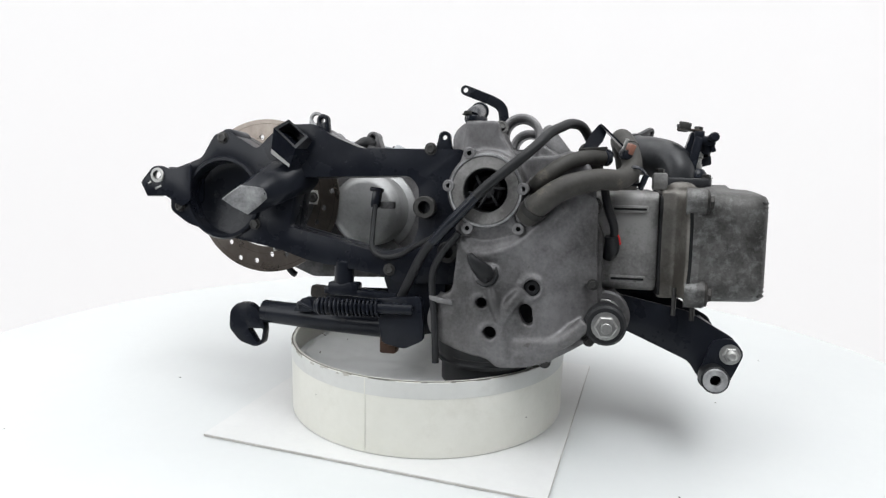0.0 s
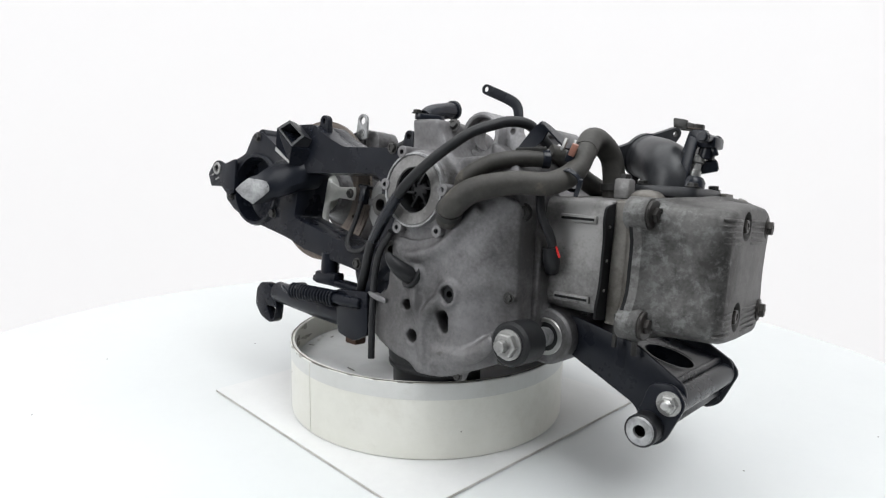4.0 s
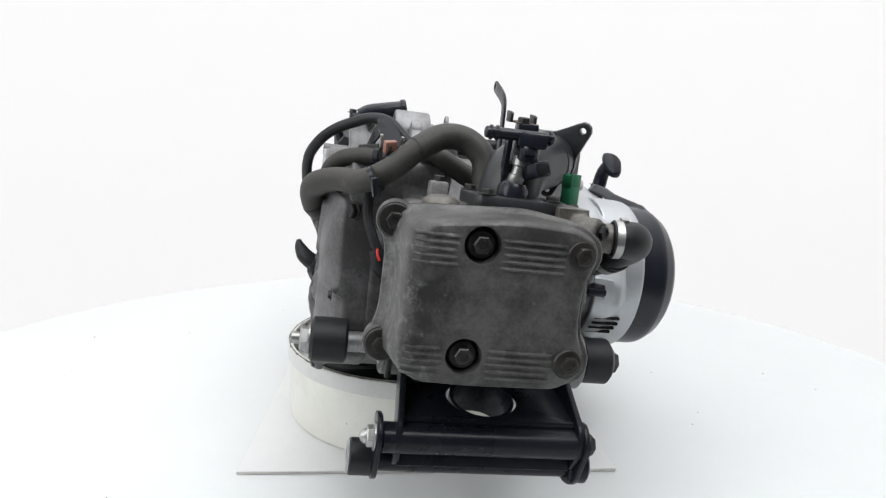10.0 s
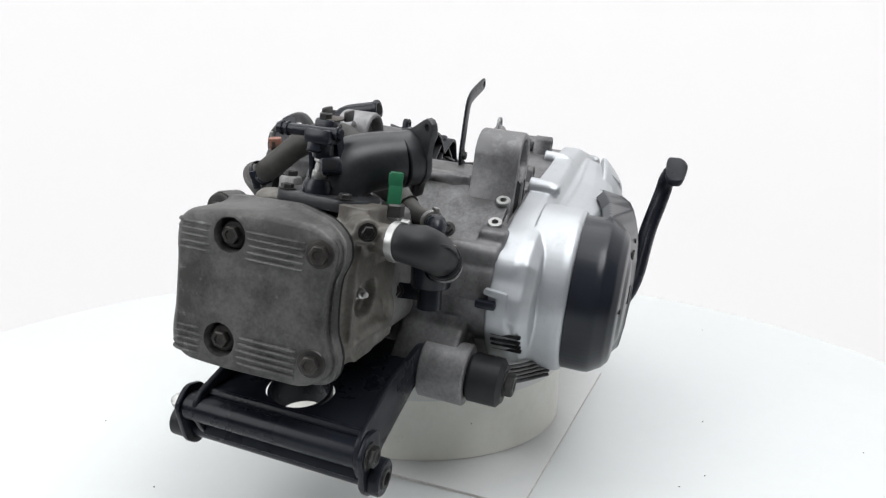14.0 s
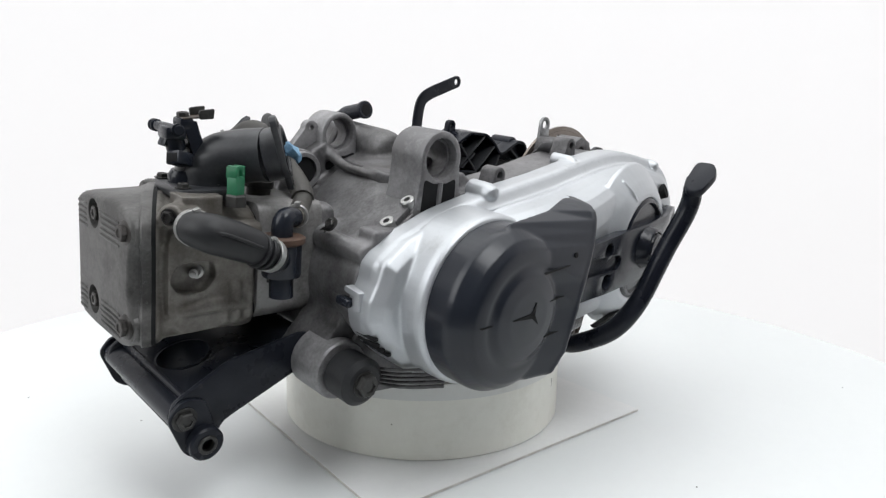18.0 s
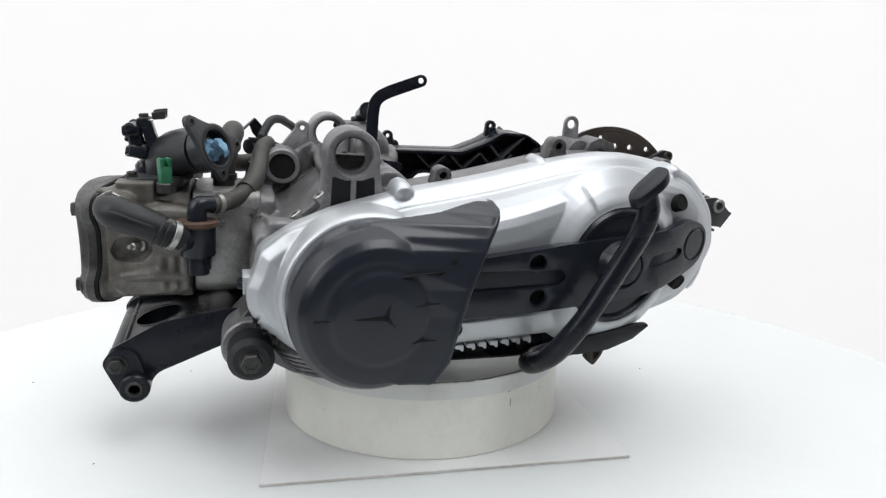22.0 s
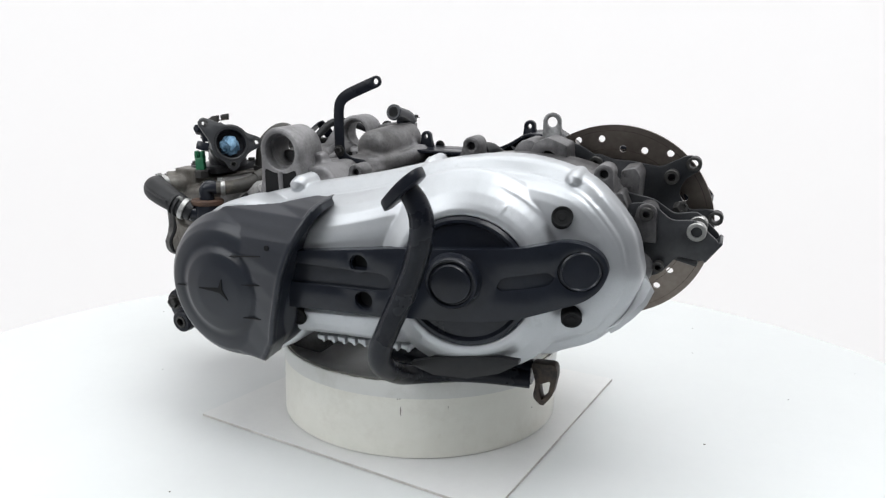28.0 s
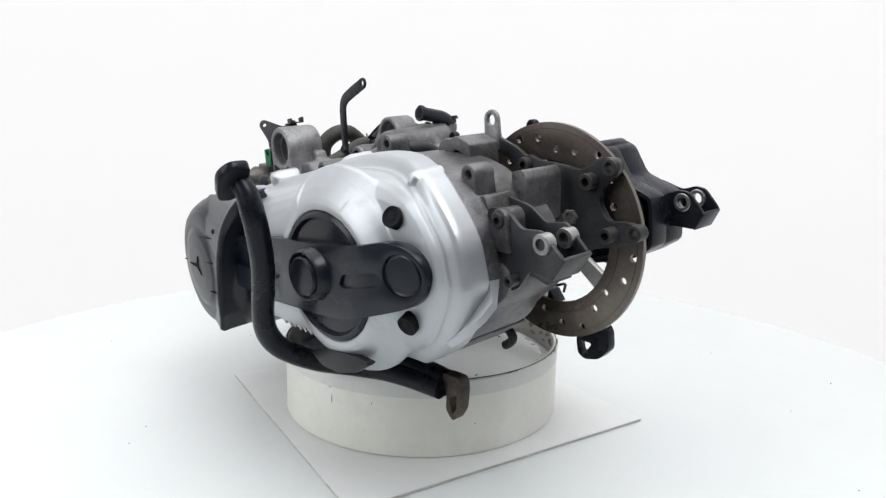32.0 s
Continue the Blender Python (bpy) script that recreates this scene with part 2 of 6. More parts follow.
def rod(a, b, r, n=20, chamfer=0.0):
    """A round bar from a to b."""
    a, b = Vector(a), Vector(b)
    h = (b - a).length
    c = chamfer or min(r, h) * 0.12
    return lathe([(r - c, 0), (r, c), (r, h - c), (r - c, h)], a, b - a, n)


def pipe(a, b, r, ri, n=24):
    """A hollow round bar from a to b."""
    a, b = Vector(a), Vector(b)
    h = (b - a).length
    c = (r - ri) * 0.2
    return lathe([(ri, 0), (r - c, 0), (r, c), (r, h - c), (r - c, h), (ri, h)], a, b - a, n, closed=True)


def spline(pts, n=8):
    """A smooth line through points."""
    ps = [Vector(p) for p in pts]
    ps = [2 * ps[0] - ps[1], *ps, 2 * ps[-1] - ps[-2]]
    out = []
    for i in range(1, len(ps) - 2):
        p0, p1, p2, p3 = ps[i - 1:i + 3]
        for j in range(n):
            t = j / n
            out.append(0.5 * (2 * p1 + (p2 - p0) * t + (2 * p0 - 5 * p1 + 4 * p2 - p3) * t * t + (3 * p1 - p0 - 3 * p2 + p3) * t ** 3))
    out.append(ps[-2])
    return out


def tube(pts, r, n=14, steps=7, flat=1.0, smooth=True):
    """A round hose or bar through points; r is one radius or one for each point."""
    path = spline(pts, steps) if smooth else [Vector(p) for p in pts]
    k = len(path)
    if isinstance(r, (int, float)):
        rs = [r] * k
    else:
        rs = [float(np.interp(i / (k - 1) * (len(r) - 1), range(len(r)), r)) for i in range(k)]
    bm = bmesh.new()
    up = Vector((0, 0, 1))
    t0 = (path[1] - path[0]).normalized()
    if abs(t0.z) > 0.9:
        up = Vector((0, 1, 0))
    rows = []
    for i in range(k):
        t = (path[min(i + 1, k - 1)] - path[max(i - 1, 0)]).normalized()
        s = t.cross(up).normalized()
        up = s.cross(t).normalized()
        rows.append([bm.verts.new(path[i] + rs[i] * (math.cos(2 * math.pi * j / n) * s + flat * math.sin(2 * math.pi * j / n) * up)) for j in range(n)])
    for r0, r1 in zip(rows, rows[1:]):
        for j in range(n):
            bm.faces.new((r0[j - 1], r0[j], r1[j], r1[j - 1]))
    bm.faces.new(rows[0])
    bm.faces.new(rows[-1])
    return bm


def box(at, size, bevel=0.002, turn=(0, 0, 0), segs=2):
    bm = bmesh.new()
    bmesh.ops.create_cube(bm, size=1.0, matrix=pose(*at, *turn) @ Matrix.Diagonal((*size, 1)))
    return bevelled(bm, bevel, segs)


def hexbolt(at, axis, r, h=None, washer=0.0):
    """A hexagon bolt head, with its dished top and washer."""
    h = h or r * 0.9
    m = Matrix.Translation(at) @ frame_to(axis)
    bm = bmesh.new()
    rows = []
    for rr, z in ((r, 0.0), (r, h * 0.85), (r * 0.86, h), (r * 0.55, h), (r * 0.5, h * 0.82)):
        rows.append([bm.verts.new(m @ Vector((rr * math.cos(math.pi / 3 * i), rr * math.sin(math.pi / 3 * i), z))) for i in range(6)])
    for r0, r1 in zip(rows, rows[1:]):
        for i in range(6):
            bm.faces.new((r0[i - 1], r0[i], r1[i], r1[i - 1]))
    bm.faces.new(rows[0])
    bm.faces.new(rows[-1])
    if washer:
        bm = join(bm, lathe([(washer * 0.9, 0.0), (washer, 0.0004), (washer, h * 0.22), (washer * 0.8, h * 0.26)], at, axis, 20))
    return bm


def strip(path, w):
    """The outline of a flat bar of width w along a flat path, with round ends."""
    ps = [Vector((p[0], p[1], 0)) for p in path]
    ps = [Vector((p.x, p.y)) for p in spline(ps, 6)]
    left, right = [], []
    for i, p in enumerate(ps):
        t = (ps[min(i + 1, len(ps) - 1)] - ps[max(i - 1, 0)]).normalized()
        n = Vector((-t.y, t.x)) * w / 2
        left.append(p + n)
        right.append(p - n)
    def cap(p, t):
        a0 = math.atan2(t.y, t.x)
        return [p + Vector((math.cos(a0 + radians(q)), math.sin(a0 + radians(q)))) * w / 2 for q in range(60, -61, -30)]
    t0, t1 = (ps[0] - ps[1]).normalized(), (ps[-1] - ps[-2]).normalized()
    return [tuple(p) for p in (*left, *cap(ps[-1], t1), *reversed(right), *cap(ps[0], t0))]


def lug(axis, cx, cy, r, hole, a, b, base, bevel=0.0015):
    """A flat ear with a hole: a round head on a foot that widens to two base points."""
    d = Vector(((base[0][0] + base[1][0]) / 2 - cx, (base[0][1] + base[1][1]) / 2 - cy))
    a0 = math.atan2(d.y, d.x)
    arc = [(cx + r * math.cos(a0 + radians(q)), cy + r * math.sin(a0 + radians(q))) for q in range(80, 281, 20)]
    b0, b1 = base
    side = (b0[0] - cx) * d.y - (b0[1] - cy) * d.x
    first, last = (b1, b0) if side > 0 else (b0, b1)
    return prism(axis, [*arc, last, first], a, b, bevel, holes=[circle(cx, cy, hole, 14)])


def cast(ob, voxel=0.0028, rounds=5):
    """Melts a part's overlapping solids into one casting with soft fillets."""
    m = ob.modifiers.new("melt", "REMESH")
    m.mode, m.voxel_size, m.use_smooth_shade = "VOXEL", voxel, True
    s = ob.modifiers.new("soften", "SMOOTH")
    s.factor, s.iterations = 0.5, rounds
    return ob


def thing(name, label, category, group="", kind=""):
    return tagged(new(name), label, category, group, kind)


# ---- the booth ----
def booth():
    # back wall: a white half round, its brightness put in as emission
    n = 40
    pts = [(2.6 * math.cos(radians(a)), 2.6 * math.sin(radians(a)) - 0.2) for a in np.linspace(-14, 194, n)]
    bm = bmesh.new()
    prof = [(0.0, -1.0), (0.0, 2.9), (-0.25, 3.0)]
    rows = []
    for x, y in pts:
        d = Vector((x, y + 0.2)).normalized()
        rows.append([bm.verts.new((x + d.x * o, y + d.y * o, z)) for o, z in prof] + [bm.verts.new((x + d.x * (o + 0.02), y + d.y * (o + 0.02), z)) for o, z in reversed(prof)])
    for r0, r1 in zip(rows, rows[1:]):
        for i in range(len(r0)):
            bm.faces.new((r0[i - 1], r0[i], r1[i], r1[i - 1]))
    bm.faces.new(rows[0])
    bm.faces.new(rows[-1])
    tagged(part("backdrop", bm, GLOWING, None), "white backdrop with an added glow curving round the turntable", "backdrop", kind="structure")
    # unseen wall, added to keep front reflections in the black parts dark
    tagged(part("added_wall_south", box((0, -2.0, 1.0), (5.6, 0.1, 4.0), 0), DIMWALL, None), "unseen dark grey wall added behind the camera", "wall", kind="structure")
    tagged(part("floor", box((0, 0.2, -0.98), (6.4, 5.6, 0.06), 0), WALLM, None), "white painted studio floor", "floor", kind="structure")
    tagged(part("ceiling", box((0, 0.2, 3.05), (6.4, 5.6, 0.06), 0), WALLM, None), "white studio ceiling above the turntable", "ceiling", kind="structure")


booth()

# ---- things ----
LUGA = (-0.121, 0.401, 0.100, 0.126, 0.02)
LUGB = (0.030, 0.362, 0.105, 0.130, 0.018)


def turntable():
    t = thing("turntable", "large round white laminate turntable top with a few dark specks", "turntable")
    part("tabletop", lathe([(0.83, -0.03), (0.862, -0.028), (0.866, -0.02), (0.866, -0.004), (0.862, 0.0), (0.4, 0.0), (0.0, 0.0)], (0, 0, 0), (0, 0, 1), 128), TABLE, t)
    part("pedestal", lathe([(0.30, -0.95), (0.30, -0.93), (0.12, -0.9), (0.12, -0.03)], (0, 0, 0), (0, 0, 1), 40), TABLE, t)
    rng = random.Random(4)
    for i in range(22):
        a, r = rng.uniform(0, 6.28), rng.uniform(0.36, 0.8)
        s = rng.uniform(0.0007, 0.0017)
        part("speck", lathe([(s, 0.0), (s * 0.8, 0.0006), (0.0, 0.0009)], (r * math.cos(a), r * math.sin(a), 0.0), (0, 0, 1), 7), GRIME, t)
    return t


def square_board():
    t = thing("base_board", "thin square white hardboard sheet lying on the turntable", "board")
    h = 0.2257
    q = rounded([(-h, -h), (h, -h), (h, h), (-h, h)], 0.002)
    m = pose(0, 0, 0, 0, 0, BOARD_TURN)
    a = prism("z", q, 0.0008, 0.0032, 0.0)
    b = prism("z", inset(q, 0.0006), 0.0033, 0.0040, 0.0)
    for bm in (a, b):
        bmesh.ops.transform(bm, matrix=m, verts=bm.verts)
    part("core", a, BOARD_EDGE, t, "raw brown edge")
    part("face", b, BOARD, t)
    return t


def drum():
    t = thing("drum_stand", "short off-white plastic drum, open at the top, standing on the board", "stand")
    R, H = 0.2000, 0.1035
    C = Vector((0.005, 0.0, 0.0))
    part("wall", lathe([(R - 0.006, 0.005), (R, 0.005), (R, 0.03), (R, 0.080), (R, H - 0.001), (R - 0.0016, H), (R - 0.005, H), (R - 0.006, H - 0.001), (R - 0.006, 0.05)], C, (0, 0, 1), 144, closed=True), DRUM, t)
    part("inner_floor", lathe([(0, 0.060), (R - 0.0065, 0.060), (R - 0.0065, 0.0705), (0.0, 0.0705)], C, (0, 0, 1), 96), BOARD, t, "white inset floor with scratches")
    part("rim_band", lathe([(R + 0.0001, 0.0815), (R + 0.0005, 0.0818), (R + 0.0005, H - 0.0012), (R + 0.0001, H - 0.0009)], C, (0, 0, 1), 144, closed=True), BAND, t, "greyish tape band round the top of the drum")
    # creased paper lying in the drum
    bm = bmesh.new()
    bmesh.ops.create_grid(bm, x_segments=60, y_segments=60, size=0.19, matrix=Matrix.Translation((C.x, 0.0, 0.0735)))
    bmesh.ops.delete(bm, geom=[v for v in bm.verts if math.hypot(v.co.x - C.x, v.co.y) > 0.186 - 0.008 * abs(noise.noise(v.co * 30))], context="VERTS")
    for v in bm.verts:
        q = v.co * 26
        v.co.z += 0.0035 * abs(noise.noise(q)) + 0.0022 * abs(noise.noise(q * 2.7)) + 0.0010 * noise.noise(q * 7.0)
    sheet = part("paper", bm, BOARD, t, "creased white paper lining the drum")
    sheet.modifiers.new("thick", "SOLIDIFY").thickness = 0.0006
    part("seam", box((C.x + R * math.cos(-1.97) * 1.0002, R * math.sin(-1.97) * 1.0002, 0.054), (0.0016, 0.002, 0.095), 0.0004, (0, 0, -23)), DRUM, t)
    part("worn_edge", lathe([(R - 0.0022, H - 0.0004), (R - 0.0006, H - 0.0004), (R - 0.0008, H + 0.0005), (R - 0.0018, H + 0.0006)], C, (0, 0, 1), 144, closed=True), GRIME, t, "thin dark worn top edge")
    rng = random.Random(9)

    def smear(a, z, w, h, name, depth=0.0004, r=R, look_of=None):
        """An irregular smear lying on the drum's wall."""
        k = 12
        pts = []
        for i in range(k):
            q = 2 * math.pi * i / k
            f = rng.uniform(0.55, 1.15)
            aa, zz = a + w * f * math.cos(q) / r, z + h * f * math.sin(q)
            pts.append((aa, min(zz, H - 0.0002)))
        part(name, loft([[(C.x + rr * math.cos(q), rr * math.sin(q), z) for q, z in pts] for rr in (r - 0.0008, r + depth)]), look_of or GRIME, t)
    for i in range(46):
        smear(rng.uniform(0, 6.28), H - rng.uniform(0.0002, 0.0016), rng.uniform(0.002, 0.008), rng.uniform(0.0004, 0.0012), "scuff", 0.0002)
    for a, z, w, h in ((1.66, 0.066, 0.0008, 0.0075), (1.655, 0.083, 0.0009, 0.003), (1.64, 0.081, 0.0006, 0.0015), (1.95, 0.07, 0.0006, 0.002), (3.9, 0.06, 0.0008, 0.0012), (5.4, 0.04, 0.0010, 0.001), (0.4, 0.05, 0.0012, 0.0009), (2.6, 0.045, 0.001, 0.0008)):
        smear(a, z, w, h, "scratch", 0.0002)
    for i in range(26):
        smear(rng.uniform(-2.95, -2.0), rng.uniform(0.080, 0.101), rng.uniform(0.002, 0.010), rng.uniform(0.001, 0.004), "stain", 0.0004, R - 0.0064, STAIN)
    for i in range(14):
        smear(rng.uniform(-2.95, -2.0), H - rng.uniform(0.0005, 0.003), rng.uniform(0.002, 0.007), rng.uniform(0.0008, 0.002), "stain", 0.0008, R, STAIN)
    for i in range(14):
        a, r = rng.uniform(0, 6.28), rng.uniform(0.12, 0.18)
        part("chip", box((C.x + r * math.cos(a), r * math.sin(a), 0.0775), (rng.uniform(0.003, 0.016), rng.uniform(0.0008, 0.002), 0.0008), 0.0002, (0, 0, rng.uniform(0, 180))), GRIME, t)
    return t


def crankcase(e):
    body = [
        prism("y", rounded([(0.055, 0.27), (0.05, 0.17), (0.065, 0.125), (0.12, 0.104), (0.19, 0.112), (0.238, 0.142), (0.25, 0.18), (0.25, 0.272), (0.225, 0.294), (0.168, 0.334), (0.13, 0.358), (0.085, 0.368), (0.062, 0.345)], 0.012), -0.112, 0.12, holes=[circle(0.103, 0.314, 0.034, 28)]),
        # block where the hoses start
        prism("y", rounded([(0.130, 0.27), (0.240, 0.27), (0.238, 0.310), (0.232, 0.345), (0.215, 0.360), (0.168, 0.357), (0.132, 0.353)], 0.010), -0.142, -0.09),
        # coolant housing on top
        loft([[(x, y, z) for x, y in ((x0, y0), (x1, y0), (x1, y0 + 0.045), (x0, y0 + 0.045))] for x0, x1, y0, z in ((0.070, 0.150, -0.142, 0.345), (0.076, 0.132, -0.143, 0.365), (0.077, 0.122, -0.145, 0.382), (0.078, 0.117, -0.147, 0.399))]),
        # top deck and the ridges on it
        prism("y", rounded([(0.242, 0.255), (0.245, 0.268), (0.205, 0.300), (0.165, 0.332), (0.06, 0.350), (0.06, 0.28)], 0.006), -0.06, 0.135),
        tube([(0.155, -0.065, 0.367), (0.161, -0.016, 0.353), (0.160, 0.03, 0.350), (0.150, 0.09, 0.345)], [0.009, 0.0062, 0.0055, 0.007], 12),
        # pump barrel behind the lever, the pipe below it and the wall of the hanger eye
        lathe([(0.0, 0.0), (0.014, 0.001), (0.021, 0.005), (0.0250, 0.013), (0.0262, 0.024), (0.0265, 0.118)], (0.090, -0.004, 0.3715), (-0.06, -1, 0.03), 30),
        prism("y", rounded([(0.050, 0.345), (0.128, 0.345), (0.132, 0.372), (0.118, 0.398), (0.098, 0.403), (0.072, 0.398), (0.055, 0.376)], 0.006), -0.096, -0.084),
        tube([(0.105, 0.050, 0.350), (0.080, 0.005, 0.351), (0.058, -0.040, 0.353), (0.046, -0.100, 0.357)], [0.013, 0.0125, 0.012, 0.014], 14),
        prism("y", rounded([(0.088, 0.335), (0.172, 0.325), (0.168, 0.372), (0.160, 0.381), (0.098, 0.379)], 0.005), 0.082, 0.100),
        prism("z", rounded([(0.055, -0.085), (0.125, -0.085), (0.165, 0.06), (0.150, 0.10), (0.075, 0.10)], 0.01), 0.330, 0.357),
        prism("y", rounded([(0.165, 0.31), (0.238, 0.305), (0.230, 0.33), (0.192, 0.362), (0.162, 0.380)], 0.006), -0.10, -0.048),
        rod((0.205, -0.09, 0.341), (0.207, -0.036, 0.343), 0.0265, 30),
        # front mount webs
        prism("y", rounded([(0.215, 0.20), (0.258, 0.192), (0.286, 0.16), (0.264, 0.130), (0.23, 0.125), (0.21, 0.15)], 0.01), -0.092, -0.05),
        prism("y", rounded([(0.21, 0.205), (0.25, 0.205), (0.284, 0.165), (0.262, 0.13), (0.21, 0.14)], 0.01), 0.05, 0.118),
        # rim round the shaft
        lathe([(0.034, 0), (0.0460, 0), (0.0475, 0.004), (0.052, 0.07), (0.034, 0.07)], (0.1085, -0.168, 0.3135), (0, 1, 0), 40, closed=True),
        tube([(0.135, -0.160, 0.286), (0.149, -0.160, 0.269)], 0.0085, 12, 3, smooth=False),
        box((0.110, -0.137, 0.264), (0.076, 0.054, 0.026), 0.0),
        # cylinder foot
        prism("x", rounded([(-0.085, 0.315), (0.055, 0.32), (0.06, 0.2), (-0.08, 0.19)], 0.015), 0.22, 0.245),
        # long bosses along the left flank
        tube([(0.238, 0.01, 0.286), (0.240, 0.06, 0.286), (0.238, 0.142, 0.284)], 0.0115, 14, 3),
        prism("y", rounded([(0.19, 0.288), (0.232, 0.285), (0.249, 0.272), (0.254, 0.250), (0.252, 0.222), (0.240, 0.200), (0.19, 0.198)], 0.014, 4), -0.02, 0.142),
        box((0.155, 0.13, 0.25), (0.16, 0.03, 0.12), 0.0),
    ]
    c = cast(part("crankcase", join(*body), ALU, e, "grimy grey cast aluminium crankcase"))
    o = rounded([(0.074, 0.262), (0.0725, 0.218), (0.0690, 0.190), (0.0564, 0.184), (0.0405, 0.170), (0.0365, 0.152), (0.0410, 0.1355), (0.056, 0.125), (0.087, 0.114), (0.1167, 0.1095), (0.127, 0.099), (0.165, 0.1020), (0.21, 0.120), (0.238, 0.1355), (0.2455, 0.163), (0.2420, 0.234), (0.2405, 0.310), (0.205, 0.322), (0.168, 0.305), (0.152, 0.266), (0.11, 0.254)], 0.012)
    wells = ((0.167, 0.199, 0.0100), (0.118, 0.142, 0.0082), (0.107, 0.178, 0.0068), (0.160, 0.171, 0.0084), (0.1635, 0.1615, 0.0070))
    key = [(0.160 + 0.0084 * math.cos(radians(q)), 0.1715 + 0.0084 * math.sin(radians(q))) for q in range(-20, 221, 24)] + [(0.1635 + 0.0066 * math.cos(radians(q)), 0.1600 + 0.0066 * math.sin(radians(q))) for q in range(190, 351, 32)]
    cuts = [circle(x, z, r, 20) for x, z, r in wells[:3]] + [key]
    wall = prism("y", o, -0.106, -0.1665, 0.0075, holes=cuts, segs=3)
    bmesh.ops.subdivide_edges(wall, edges=[q for q in wall.edges if q.calc_length() > 0.012], cuts=4, use_grid_fill=True)
    for v in wall.verts:
        if v.co.y < -0.12:
            v.co.y += 0.024 * max(0.0, (v.co.x - 0.175) / 0.07) ** 2 + 0.010 * max(0.0, (0.11 - v.co.x) / 0.07) ** 2
            v.co.y += 0.007 * min(1.0, max(0.0, (0.212 - v.co.z) / 0.010)) * min(1.0, max(0.0, (v.co.x - 0.195) / 0.016))
    side = [wall]
    side += [tube([(x, y - 0.001, z) for x, y, z in p], r, 10, 4) for p, r in (
        ([(0.113, -0.160, 0.206), (0.122, -0.1665, 0.183), (0.131, -0.166, 0.155)], [0.008, 0.0085, 0.005]),
        ([(0.158, -0.162, 0.196), (0.143, -0.1665, 0.178), (0.132, -0.166, 0.155)], [0.008, 0.0085, 0.005]),
        ([(0.132, -0.162, 0.158), (0.134, -0.164, 0.135), (0.140, -0.160, 0.112)], [0.005, 0.007, 0.008]),
        ([(0.150, -0.160, 0.116), (0.180, -0.162, 0.124), (0.205, -0.161, 0.140)], 0.008),
        ([(0.058, -0.146, 0.184), (0.052, -0.150, 0.172), (0.048, -0.150, 0.152)], 0.007),
        ([(0.150, -0.160, 0.13), (0.20, -0.160, 0.135), (0.232, -0.158, 0.16)], 0.010),
        ([(0.075, -0.155, 0.255), (0.10, -0.162, 0.235), (0.15, -0.162, 0.25), (0.20, -0.160, 0.30)], 0.009))]
    side += [pipe((x, -0.13, z), (x, y, z), r, ri, 22) for x, z, r, ri, y in ((0.167, 0.199, 0.0155, 0.010, -0.1705), (0.118, 0.142, 0.013, 0.0082, -0.169), (0.107, 0.178, 0.0115, 0.0068, -0.169))]
    side += [rod((x, -0.15, z), (x, y, z), r, 22) for x, z, r, y in ((0.113, 0.211, 0.016, -0.172), (0.238, 0.205, 0.010, -0.15), (0.236, 0.137, 0.008, -0.15), (0.185, 0.109, 0.008, -0.16))]
    rc = cast(part("side_cover", join(*side), ALU, e, "dull grey cast side cover with moulded bosses"), 0.0024, 5)
    # near-black plugs put the depth shade into each cover hole
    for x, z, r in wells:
        part("bolt_hole_shade", rod((x, -0.125, z), (x, -0.150, z), r + 0.003, 22, 0.0002), DARK, rc, "near-black floor painting the shade of a sunk bolt hole")
    part("grommet", pipe((0.167, -0.150, 0.199), (0.167, -0.164, 0.199), 0.0095, 0.004, 22), RUBBER, rc, "rubber grommet in a boss")
    for x, z in ((0.236, 0.137), (0.185, 0.109), (0.238, 0.205)):
        part("cover_screw", hexbolt((x, -0.150 if x > 0.2 else -0.160, z), (0, -1, 0), 0.0048, 0.004, washer=0.0068), DARKST, rc)
    part("clamp_tab", prism("y", rounded([(0.042, 0.184), (0.054, 0.182), (0.072, 0.179), (0.072, 0.173), (0.054, 0.175), (0.043, 0.179)], 0.002), -0.168, -0.158, 0.001), ALU_TOP, rc)
    # round opening with a bare rim
    at, back = (0.1085, -0.1695, 0.3135), (0, 1, 0)
    s = part("shaft_housing", lathe([(0.0265, 0.04), (0.0435, 0.04), (0.0448, 0.035), (0.0448, 0.000), (0.0435, -0.002), (0.0275, -0.002), (0.0260, 0.0), (0.0260, 0.035)], at, back, 44, closed=True), ALU_TOP, e, "round open housing with a machined rim")
    part("seal_face", lathe([(0.0270, -0.0030), (0.0400, -0.0030), (0.0408, -0.001), (0.0270, -0.001)], at, back, 44, closed=True), ALU_PALE, s, "pale flat machined sealing face")
    part("bare_rim", lathe([(0.0414, -0.0042), (0.0436, -0.0042), (0.0442, -0.001), (0.0408, -0.001)], at, back, 48, closed=True), SCRAPED, s, "bright bare machined rim")
    part("rotor", rod((0.1085, -0.160, 0.3135), (0.1085, -0.145, 0.3135), 0.0105, 22), RUBBER, s)
    part("shaft_recess", lathe([(0.0256, -0.0015), (0.0246, 0.030), (0.019, 0.032), (0.018, 0.014), (0.016, 0.012), (0.011, 0.014), (0.007, 0.020), (0.0005, 0.020), (0.0005, 0.038), (0.0258, 0.038), (0.0258, -0.0015)], at, back, 32, closed=True), DARK, s, "near-black recess round the shaft")
    for i in range(6):
        a = radians(60 * i + 12)
        part("vane", box((0.1085 + 0.0145 * math.cos(a), -0.1580, 0.3135 + 0.0145 * math.sin(a)), (0.017, 0.012, 0.0028), 0.0008, (0, -60 * i - 12 + 14, 0)), RUBBER, s)
